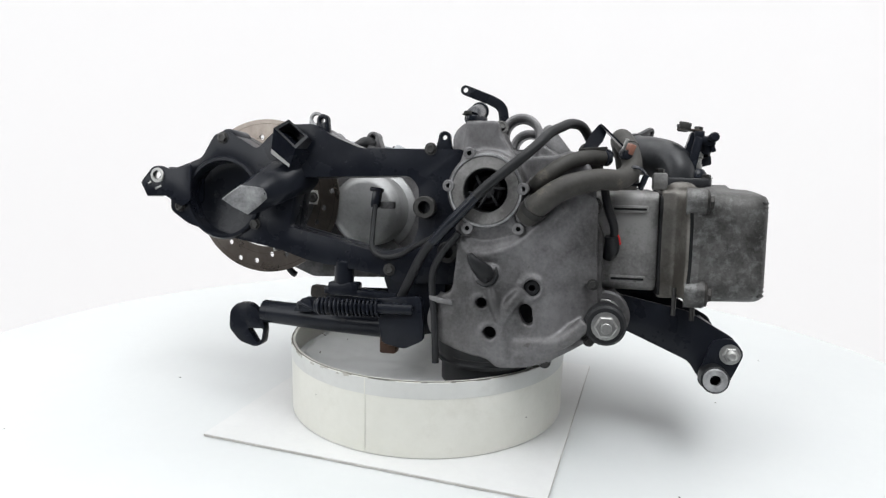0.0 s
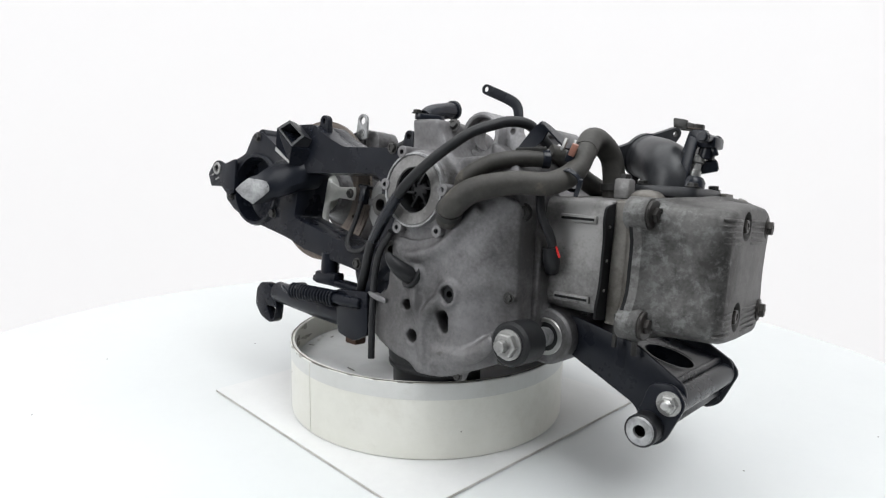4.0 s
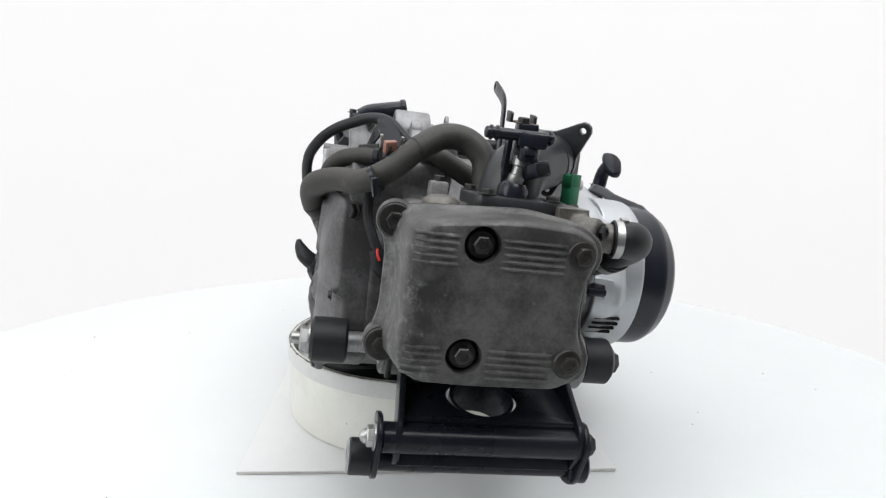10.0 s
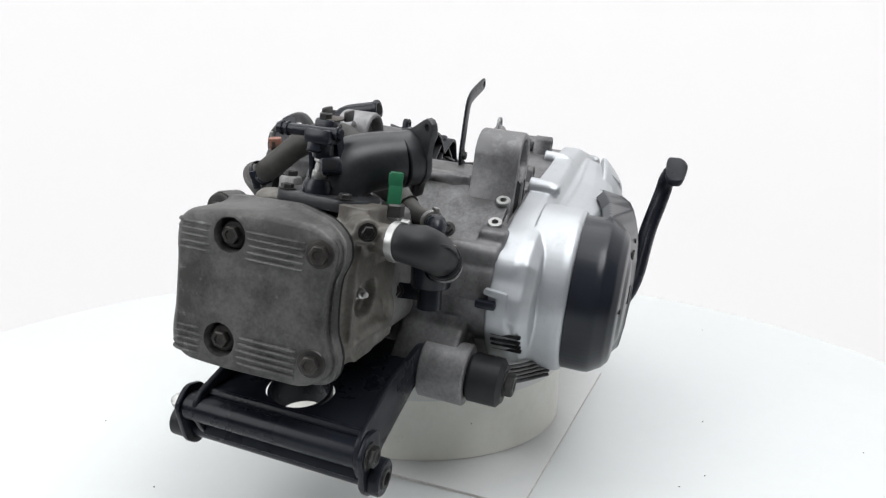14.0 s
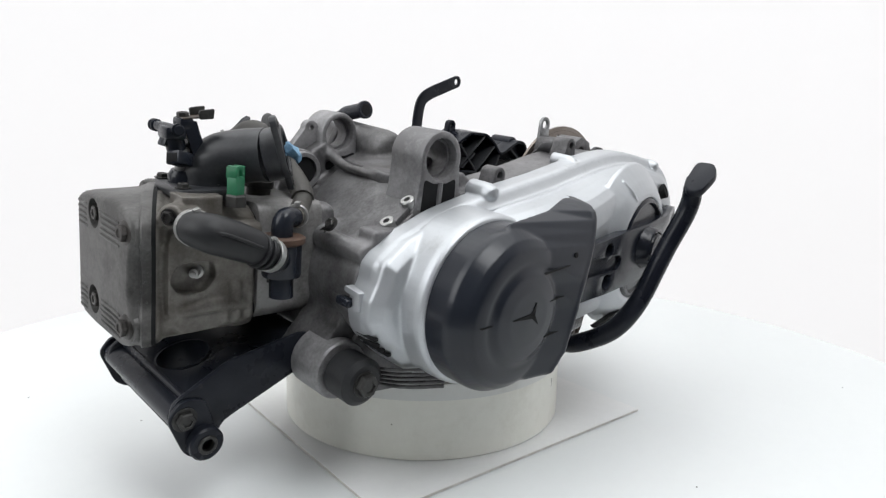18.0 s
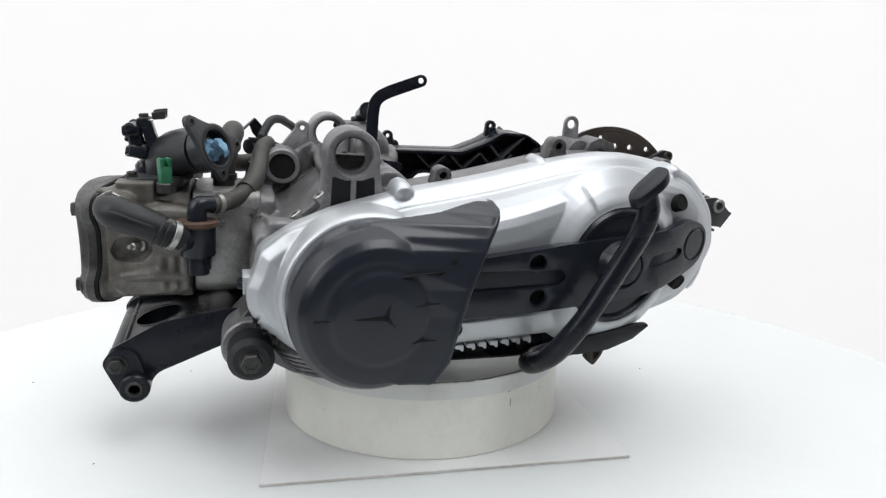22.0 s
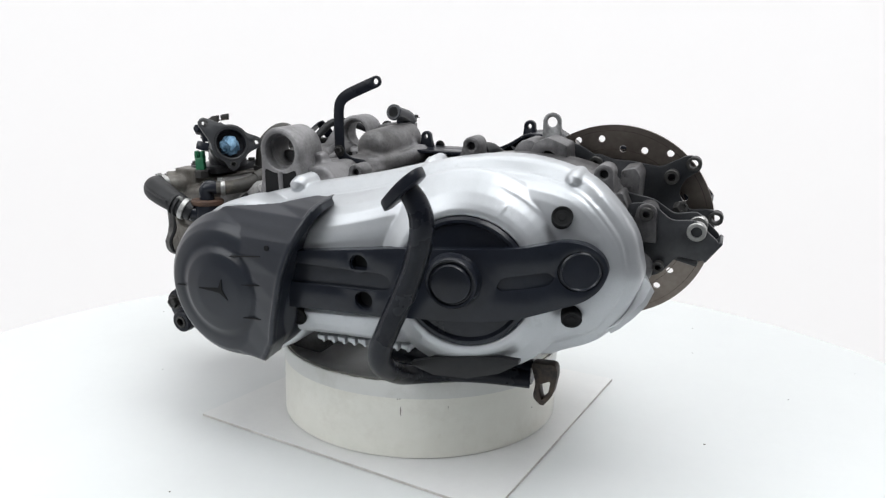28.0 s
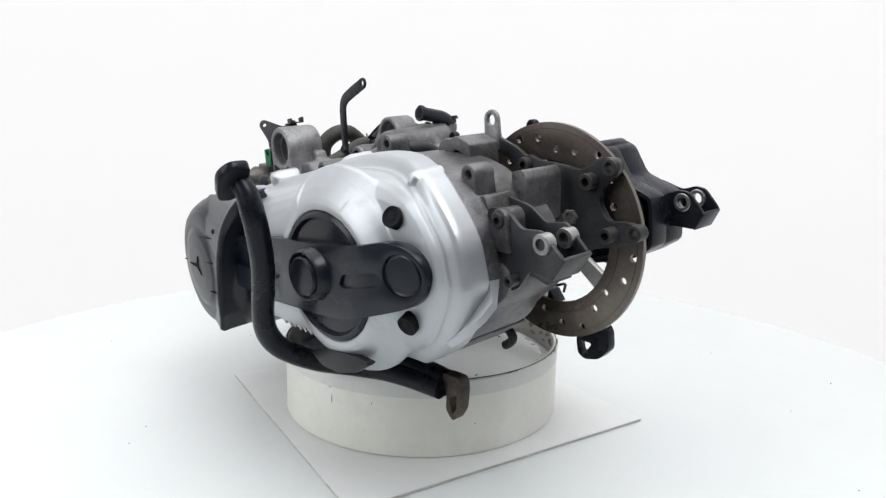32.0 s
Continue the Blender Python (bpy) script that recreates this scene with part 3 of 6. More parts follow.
    for x, z in ((0.088, 0.357), (0.064, 0.318), (0.153, 0.316), (0.149, 0.269), (0.088, 0.268)):
        k = part("screw_boss", pipe((x, -0.1745, z), (x, -0.145, z), 0.0072, 0.0030, 16), ALU_TOP, s)
        part("screw", rod((x, -0.1705, z), (x, -0.165, z), 0.0031, 10), DARK, s)
    part("outlet_flange", prism("z", rounded([(0.0775, -0.1465), (0.089, -0.146), (0.102, -0.122), (0.097, -0.108), (0.080, -0.109), (0.0765, -0.13)], 0.005, 3), 0.399, 0.406, 0.0015), BLACKP, e, "black plastic outlet flange")
    part("outlet_pipe", tube([(0.084, -0.132, 0.402), (0.084, -0.122, 0.4085), (0.0842, -0.108, 0.4125), (0.0845, -0.076, 0.4195)], 0.0103, 16), BLACKP, e, "black plastic outlet stub")
    part("outlet_collar", pipe((0.0845, -0.082, 0.4182), (0.0845, -0.076, 0.4195), 0.0122, 0.008, 18), BLACKP, e)
    # black disc on the closed pipe end paints the shade of an opening
    part("outlet_bore_shade", rod((0.0845, -0.078, 0.4191), (0.0845, -0.0754, 0.4197), 0.0078, 16, 0.0001), DARK, e)
    part("flange_bolt", hexbolt((0.0795, -0.142, 0.406), (0, 0, 1), 0.0052, washer=0.007), DARKST, e)
    part("housing_bolt", hexbolt((0.1185, -0.119, 0.394), (0.3, -0.9, 0.5), 0.0062, washer=0.009), DARKST, e)
    part("lower_sump", lathe([(0.048, -0.026), (0.056, -0.022), (0.056, 0.004), (0.061, 0.006), (0.062, 0.010), (0.060, 0.012), (0.060, 0.017), (0.062, 0.018), (0.062, 0.034), (0.05, 0.038)], (0.103, -0.096, 0.092), (0, -0.10, 1), 44), RUBBER, e, "black round sump screen cap")
    # deck plate with eyelets
    dk = part("deck_plate", prism("y", [(0.237, 0.2720), (0.2395, 0.2780), (0.160, 0.3465), (0.156, 0.340)], -0.028, 0.131, 0.0008), ALU, e, "thin grey deck plate")
    for x, y, z in ((0.1745, 0.125, 0.3335), (0.2013, 0.125, 0.3115)):
        part("eyelet", pipe((x - 0.004, y, z - 0.006), (x + 0.003, y, z + 0.004), 0.0082, 0.0038, 18), STEEL, dk, "zinc-plated eyelet")
        part("eyelet_pad", box((x - 0.003, y - 0.004, z - 0.006), (0.022, 0.020, 0.006), 0.002, (0, 31, 0)), ALU_TOP, dk)
    for cx, cz, y0, y1, ro, ri in ((0.139, 0.383, 0.082, 0.135, 0.0310, 0.0225), (0.1415, 0.3865, -0.095, -0.053, 0.0280, 0.0205)):
        arc = [(cx + ro * math.cos(radians(a)), cz + ro * math.sin(radians(a))) for a in range(-12, 193, 12)]
        out = [*arc, (cx - ro - 0.002, 0.352), (cx - ro - 0.012, 0.318), (cx + ro + 0.008, 0.318), (cx + ro + 0.001, 0.345)]
        slot = rounded([(cx - 0.026, 0.322), (cx + 0.026, 0.322), (cx + 0.024, cz - 0.022), (cx + 0.010, cz - 0.0275), (cx - 0.010, cz - 0.0275), (cx - 0.024, cz - 0.022)], 0.004, 2)
        g = part("hanger_ring", prism("y", out, y0, y1, 0.0035, holes=[circle(cx, cz, ri, 30)]), ALU_TOP, e, "cast engine hanger eye")
        # flat near-black sheet painting the shade of a hollow that isn't cut
        part("pocket_shade", prism("y", slot, y1 - 0.001, y1 + 0.0006), DARK, g)
        part("rib", tube([(cx, y1, 0.320), (cx, y1, cz - 0.026)], 0.0036, 8, 3, smooth=False), ALU_TOP, g)
        part("inner_lip", pipe((cx, y0 + 0.012, cz), (cx, y1 - 0.012, cz), ri + 0.001, ri - 0.003, 28), ALU_TOP, g)
    part("inlet_rim", pipe((0.2065, -0.040, 0.343), (0.207, -0.032, 0.343), 0.0235, 0.0175, 30), ALU_TOP, e, "open round inlet boss")
    # black core fills the inlet and stands in for its inner shade
    part("inlet_bore_shade", rod((0.2065, -0.045, 0.343), (0.207, -0.0352, 0.343), 0.0178, 24, 0.0002), DARK, e)
    part("bracket_ear", lug("y", 0.177, 0.392, 0.010, 0.0035, -0.078, -0.066, ((0.15, 0.365), (0.21, 0.362))), ALU_TOP, e)
    for p in ((0.242, 0.07, 0.292), (0.246, 0.085, 0.305), (0.240, 0.02, 0.312)):
        part("case_bolt", hexbolt(p, (1, 0, 0.6), 0.0062, washer=0.0085), DARKST, e)
    # hose nozzles with their ribs
    for p, q, r in (((0.150, -0.135, 0.305), (0.173, -0.160, 0.327), 0.0112), ((0.148, -0.150, 0.278), (0.170, -0.178, 0.297), 0.0150)):
        k = part("nozzle", rod(p, q, r * 0.86, 20), ALU, e)
        for f in (0.35, 0.55, 0.75):
            a, b = Vector(p).lerp(Vector(q), f), Vector(p).lerp(Vector(q), f + 0.09)
            part("nozzle_rib", rod(a, b, r, 20), ALU, k)
    return c


def transmission(e):
    o = [(0.258, 0.245), (0.25, 0.262), (0.244, 0.284), (0.217, 0.305), (0.19, 0.317), (0.16, 0.329), (0.108, 0.343), (0.076, 0.351), (-0.012, 0.368), (-0.10, 0.389), (-0.16, 0.398), (-0.21, 0.397), (-0.257, 0.387), (-0.284, 0.371), (-0.312, 0.338), (-0.322, 0.31), (-0.3235, 0.28), (-0.296, 0.226), (-0.25, 0.195), (-0.218, 0.18), (-0.115, 0.168), (0.0, 0.166), (0.065, 0.160), (0.15, 0.139), (0.202, 0.161), (0.246, 0.198), (0.258, 0.222)]
    o = [(x, z) for x, y, z in spline([(x, 0.0, z) for x, z in o + o[:2]], 5)]
    o = [p for i, p in enumerate(o) if math.dist(p, o[i - 1]) > 0.002][:-5]

    def plateau(x):
        return float(np.mean(np.interp(np.linspace(x - 0.025, x + 0.025, 11), (-0.31, -0.22, -0.10, -0.03, 0.05, 0.10, 0.14, 0.20, 0.25), (0.204, 0.209, 0.229, 0.243, 0.245, 0.226, 0.196, 0.174, 0.172))))

    def tail(x, y):
        """The joint steps outward towards the rear end."""
        k = min(1.0, max(0.0, (-0.20 - x) / 0.09))
        return y + 0.022 * k * k * (3 - 2 * k) * min(1.0, max(0.0, (y - 0.1) / 0.03))
    part("transmission_case", prism("y", inset(o, 0.006), 0.075, 0.142, 0.006, warp=lambda x, y, z: (x, tail(x, y), z)), ALU_DARKER, e, "dark grey cast aluminium transmission case")
    secs = [(0.0, 0.140, 0), (0.0, 0.160, 0), (0.0012, 0.1655, 0), (0.0045, 0.1695, 0.0), (0.0095, 0.1720, 0.02), (0.0135, 0.1730, 0.06), (0.0155, 0.1735, 0.22), (0.018, 0.174, 0.46), (0.024, 0.174, 0.74), (0.032, 0.174, 0.90), (0.042, 0.174, 0.97), (0.056, 0.174, 1.0)]
    part("inner_drum", lathe([(0.0, 0.0), (0.040, 0.0), (0.046, 0.002), (0.050, 0.007), (0.0545, 0.012), (0.0560, 0.018), (0.0570, 0.055), (0.066, 0.062), (0.068, 0.070)], (-0.104, 0.010, 0.283), (0, 1, 0), 56), HOUSING, e, "smooth pale round back of the clutch housing")
    shell = [loft([[(x, tail(x, y) + k * (plateau(x) - tail(x, y)), z) for x, z in inset(o, d)] for d, y, k in secs])]
    shell.append(lathe([(0.0970, -0.110), (0.0965, -0.072), (0.0955, -0.065), (0.093, -0.0615), (0.088, -0.0605)], (0.131, 0.2775, 0.240), (0, 1, 0), 72))
    jaw = rounded([(0.2575, 0.245), (0.2495, 0.262), (0.2435, 0.283), (0.2165, 0.304), (0.16, 0.327), (0.10, 0.25), (0.15, 0.145), (0.202, 0.163), (0.2455, 0.199), (0.2575, 0.222)], 0.003, 2)
    shell.append(loft([[(x, y, z) for x, z in inset(jaw, d)] for d, y in ((-0.0004, 0.145), (-0.0004, 0.1715), (0.0008, 0.1745), (0.0100, 0.1830), (0.0120, 0.1840), (0.020, 0.186))]))
    tops = ((-0.29, 0.335), (-0.25, 0.350), (-0.16, 0.356), (-0.10, 0.346), (0.0, 0.324), (0.09, 0.306))
    core = []
    for x in np.linspace(-0.285, 0.09, 40):
        x = float(x)
        z1, z0, y1 = float(np.interp(x, [p[0] for p in tops], [p[1] for p in tops])), 0.226 if x > -0.24 else 0.226 + (-0.24 - x) * 0.8, plateau(x) - 0.0006
        core.append([(x, 0.15, z0), (x, y1 - 0.004, z0), (x, y1, z0 + 0.006), (x, y1, z1 - 0.012), (x, y1 - 0.001, z1 - 0.006), (x, y1 - 0.004, z1), (x, 0.15, z1)])
    shell.append(loft(core))
    # raised line inside the joint, over the top and round the rear end
    line = [(x, tail(x, 0.1732) + 0.16 * (plateau(x) - tail(x, 0.1732)), z) for x, z in inset(o, 0.0150) if (x < 0.10 and z > 0.30) or x < -0.262]
    shell.append(tube(line, 0.0021, 8, 1))
    # domed clutch end
    cx, cz = -0.153, 0.278
    n = (-0.13, 1, 0)
    shell.append(lathe([(0.113, 0.0), (0.111, 0.006), (0.104, 0.013), (0.092, 0.024), (0.082, 0.031), (0.076, 0.034), (0.070, 0.034), (0.068, 0.026)], (cx, 0.203, cz), n, 56))
    part("clutch_cap", lathe([(0.069, 0.022), (0.069, 0.031), (0.066, 0.034), (0.063, 0.034), (0.060, 0.030), (0.05, 0.031), (0.0, 0.031)], (cx, 0.205, cz), n, 48), BLACKP, e, "black plastic clutch cap with a stepped rim")
    for a, r0, r1 in ((118, 0.078, 0.100), (62, 0.076, 0.104), (-105, 0.077, 0.090), (-58, 0.077, 0.090)):
        q = [(cx + r * math.cos(radians(a)), 0.203 + h, cz + r * math.sin(radians(a))) for r, h in ((r0, 0.0340), ((r0 + r1) / 2, 0.0270), (r1, 0.0140))]
        shell.append(tube([(x, y - 0.13 * (0.153 + x) * -1.0, z) for x, y, z in q], [0.0006, 0.0015, 0.0006], 8, 4))
    bead = [(cx + 0.1015 * math.cos(radians(a)), 0.2165 + 0.13 * 0.1015 * math.cos(radians(a)), cz + 0.1015 * math.sin(radians(a))) for a in range(100, 158, 8)]
    shell.append(tube(bead, [0.0008, 0.002, 0.0028, 0.003, 0.003, 0.0028, 0.002, 0.0008], 8, 3))
    # black trim bar across the cover

    def lift(x, y, z):
        return (x, y + float(np.interp(x, (-0.30, -0.29, -0.25, -0.22, -0.15, -0.045, 0.1), (0.0, 0.005, 0.019, 0.030, 0.039, 0.046, 0.047))), z)
    bar = rounded([(0.10, 0.288), (0.030, 0.2955), (-0.087, 0.3103), (-0.150, 0.3150), (-0.193, 0.3182), (-0.225, 0.3222), (-0.254, 0.3290), (-0.2745, 0.3260), (-0.2905, 0.3150), (-0.2970, 0.3005), (-0.2910, 0.2810), (-0.2765, 0.2680), (-0.256, 0.2605), (-0.224, 0.2505), (-0.190, 0.2420), (-0.150, 0.2385), (-0.075, 0.2338), (0.025, 0.2295), (0.10, 0.226)], 0.010, 3)
    dense = []
    for i in range(len(bar)):
        p, q = Vector(bar[i - 1]), Vector(bar[i])
        k = max(1, int((q - p).length / 0.02))
        dense += [tuple(p.lerp(q, j / k)) for j in range(k)]
    b = part("trim_bar", prism("y", dense, 0.196, 0.2085, 0.002, holes=[circle(-0.2710, 0.2985, 0.0205, 26), rounded([(-0.1935, 0.2785), (-0.199, 0.2900), (-0.2425, 0.2975), (-0.2490, 0.2925), (-0.2430, 0.2840), (-0.199, 0.2760)], 0.005, 4), circle(-0.0450, 0.289, 0.0105, 22), circle(-0.0495, 0.249, 0.0105, 22), rounded([(0.094, 0.282), (0.0, 0.2815), (-0.075, 0.281), (-0.083, 0.2715), (-0.075, 0.262), (0.0, 0.260), (0.094, 0.257)], 0.004, 2)], warp=lift), BLACKP, e, "black plastic trim bar with round and slotted recesses")
    chan = rounded([(0.094, 0.282), (0.0, 0.2815), (-0.075, 0.281), (-0.083, 0.2715), (-0.075, 0.262), (0.0, 0.260), (0.094, 0.257)], 0.004, 2)
    part("recess_floor", prism("y", inset(dense, 0.003), 0.190, 0.2052, 0.0, holes=[chan, circle(-0.0450, 0.289, 0.0095, 22), circle(-0.0495, 0.249, 0.0095, 22)], warp=lift), BLACKP, b)
    part("channel_floor", prism("y", inset(chan, -0.003), 0.190, 0.2038, 0.0, warp=lift), BLACKP, b)
    # near-black bottoms paint both round holes as deep and shaded
    for x, z in ((-0.0450, 0.289), (-0.0495, 0.249)):
        part("bolt_recess_shade", prism("y", circle(x, z, 0.0110, 22), 0.188, 0.1975, 0.0, warp=lift), DARK, b)
    part("plug", lathe([(0.0199, -0.006), (0.0199, 0.0015), (0.0185, 0.0026), (0.0172, 0.0016), (0.0, 0.0018)], (-0.2710, 0.2180, 0.2985), (-0.35, 1, 0), 26), BLACKP, b, "glossy black round plug")
    part("hub_cap", lathe([(0.0300, -0.003), (0.0275, 0.003), (0.0264, 0.0095), (0.0250, 0.0112), (0.0232, 0.0108), (0.0222, 0.0086), (0.0210, 0.0086), (0.0204, 0.0120), (0.0190, 0.0134), (0.0070, 0.0146), (0.0, 0.0146)], (-0.151, 0.2485, 0.283), (-0.14, 1, 0), 36), BLACKP, e, "round black hub cap")
    # black plugs paint the shade of sunk holes in the silver cover
    for x, y, z in ((-0.249, 0.2100, 0.349), (-0.263, 0.2108, 0.246), (0.044, 0.243, 0.213)):
        part("cover_bolt", lathe([(0.0105, -0.012), (0.0105, 0.0016), (0.0095, 0.0022), (0.0082, 0.0016), (0.0076, 0.0006), (0.004, 0.0004), (0.0034, 0.0012), (0.0, 0.0012)], (x, y + 0.0008, z), (-0.28 if x < 0 else 0.0, 1, 0.5 * (z - 0.29) / 0.06 if x < 0 else -0.1), 20), DARK, e, "black plug for the shade of a sunk cover bolt hole")
    # variator shield: a round dome and a bent sheet behind it
    mould = [lathe([(0.0905, -0.063), (0.0905, -0.036), (0.0895, -0.030), (0.081, -0.0165), (0.073, -0.0100), (0.066, -0.0085), (0.060, -0.0078), (0.056, -0.0082), (0.052, -0.0070), (0.046, -0.0040), (0.03, -0.0020), (0.0, -0.001)], (0.131, 0.2775, 0.240), (0, 1, 0), 72)]
    rows = ((0.163, 0.074, 0.135, 0.272, 0.258), (0.167, 0.071, 0.135, 0.2765, 0.262), (0.190, 0.0565, 0.096, 0.2795, 0.268), (0.215, 0.0515, 0.079, 0.2805, 0.2705), (0.24, 0.0455, 0.073, 0.2805, 0.271), (0.27, 0.038, 0.079, 0.2795, 0.2705), (0.295, 0.029, 0.100, 0.277, 0.2685), (0.309, 0.0235, 0.13, 0.274, 0.2625), (0.322, 0.0175, 0.14, 0.2695, 0.252), (0.334, 0.0105, 0.13, 0.264, 0.243), (0.3425, 0.006, 0.055, 0.258, 0.236), (0.3485, 0.003, 0.030, 0.247, 0.229), (0.3525, 0.0015, 0.010, 0.226, 0.223))
    drop = lambda z: 0.001 + 0.009 * min(1.0, max(0.0, (z - 0.29) / 0.03))
    mould.append(loft([[(x0, y, z), (x1 + 0.012, y1 - 0.001, z), (x1 + 0.012, y1 - 0.0095, z - drop(z)), (x0, y - 0.0070, z - drop(z))] for z, x0, x1, y, y1 in rows]))
    deep = lambda z: 0.036 - 0.024 * min(1.0, max(0.0, (z - 0.315) / 0.034))
    mould.append(loft([[(x0, y, z), (x0 + 0.005, y, z), (x0 + 0.008, y - deep(z), z), (x0 + 0.003, y - deep(z), z)] for z, x0, x1, y, y1 in rows]))
    mould.append(loft([[(x0, y, z), (x0 + 0.035, y - 0.004, z), (x0 + 0.035, y - 0.03, z + 0.004), (x0, y - 0.03, z + 0.004)] for z, x0, y in ((0.162, 0.075, 0.270), (0.166, 0.072, 0.272))]))
    sh = cast(part("variator_shield", join(*mould), GREYP, e, "dark grey plastic variator shield with a round moulded dome"), 0.0015, 7)
    # raised near-black bars stand in for shade in the moulded emblem and lines
    for x0, z0, x1, z1 in ((0.158, 0.2427, 0.127, 0.2435), (0.123, 0.257, 0.1265, 0.2435), (0.116, 0.2325, 0.1265, 0.2435)):
        d = Vector((x1 - x0, z1 - z0)).normalized()
        nx, nz = -d.y * 0.0030, d.x * 0.0030
        part("emblem_bar", prism("y", [(x0, z0), (x1 + nx, z1 + nz), (x1 + 2 * d.x * 0.001, z1 + 2 * d.y * 0.001), (x1 - nx, z1 - nz)], 0.2730, 0.2772, 0.0), DARK, sh)
    for x, z, l, a, y in ((0.186, 0.2402, 0.024, 3, 0.2705), (0.089, 0.2874, 0.043, 6, 0.2738), (0.084, 0.2545, 0.026, 5, 0.2740), (0.083, 0.2145, 0.030, 4, 0.2740)):
        part("groove", box((x, y - 0.0010, z), (l, 0.0036, 0.0009), 0.0003, (0, a, 0)), DARK, sh)
    part("rivet", lathe([(0.003, 0), (0.003, 0.0015), (0, 0.002)], (0.058, 0.2725, 0.300), (0, 1, 0.1), 12), DARK, sh)
    # cooling teeth along the lower edge
    teeth = []
    for i in range(9):
        x = 0.052 - i * 0.0145
        h = -0.009 + 0.0009 * i
        teeth.append(prism("y", [(x, 0.180 + h), (x - 0.010, 0.180 + h), (x - 0.0110, 0.1720 + h), (x - 0.0085, 0.1705 + h), (x - 0.006, 0.1735 + h), (x, 0.1745 + h)], 0.172, 0.199, 0.001))
    lip = [(-0.3350, 0.163, 0.269), (-0.3300, 0.172, 0.257), (-0.3200, 0.180, 0.245), (-0.3070, 0.187, 0.233), (-0.2990, 0.189, 0.2275)]
    lip_bm = loft([[(x, y, z), (x + 0.003, y + 0.003, z + 0.005), (x + 0.020, y - 0.009, z + 0.026), (x + 0.018, y - 0.022, z + 0.022)] for x, y, z in lip])
    for x, y, z, k in ((0.088, 0.167, 0.353, 1.2), (-0.084, 0.154, 0.387, 0.85), (-0.253, 0.184, 0.386, 0.85)):
        shell.append(tube([(x, y - 0.03, z - 0.004), (x, y - 0.004, z - 0.005), (x, y + 0.003, z - 0.0065), (x, y + 0.006, z - 0.010)], [0.0105 * k, 0.0105 * k, 0.0090 * k, 0.004], 16, 3, smooth=False))
    c = cast(part("transmission_cover", join(*shell), SILVER, e, "silver-painted transmission cover with scuffs"), 0.0013, 6)
    part("lower_lip", bevelled(lip_bm, 0.0012, 2, 0.6), SILVER, c)
    for k in teeth:
        part("tooth", k, SILVER, c)
    # front air grille and clip
    # black bars on the uncut cover paint the shade of open slits
    for x, z in ((0.2492, 0.2065), (0.2462, 0.1995), (0.2385, 0.1925), (0.2295, 0.1855)):
        part("grille_slit_shade", box((x + 0.0003, 0.1630, z), (0.0050, 0.032, 0.0036), 0.0008), DARK, c)
    part("clip", box((0.262, 0.140, 0.238), (0.012, 0.022, 0.009), 0.003), BLACKP, c)
    part("clip_bracket", prism("x", rounded([(0.136, 0.254), (0.160, 0.252), (0.162, 0.232), (0.150, 0.230), (0.150, 0.246), (0.136, 0.248)], 0.002), 0.250, 0.262, 0.001), SILVER, c)


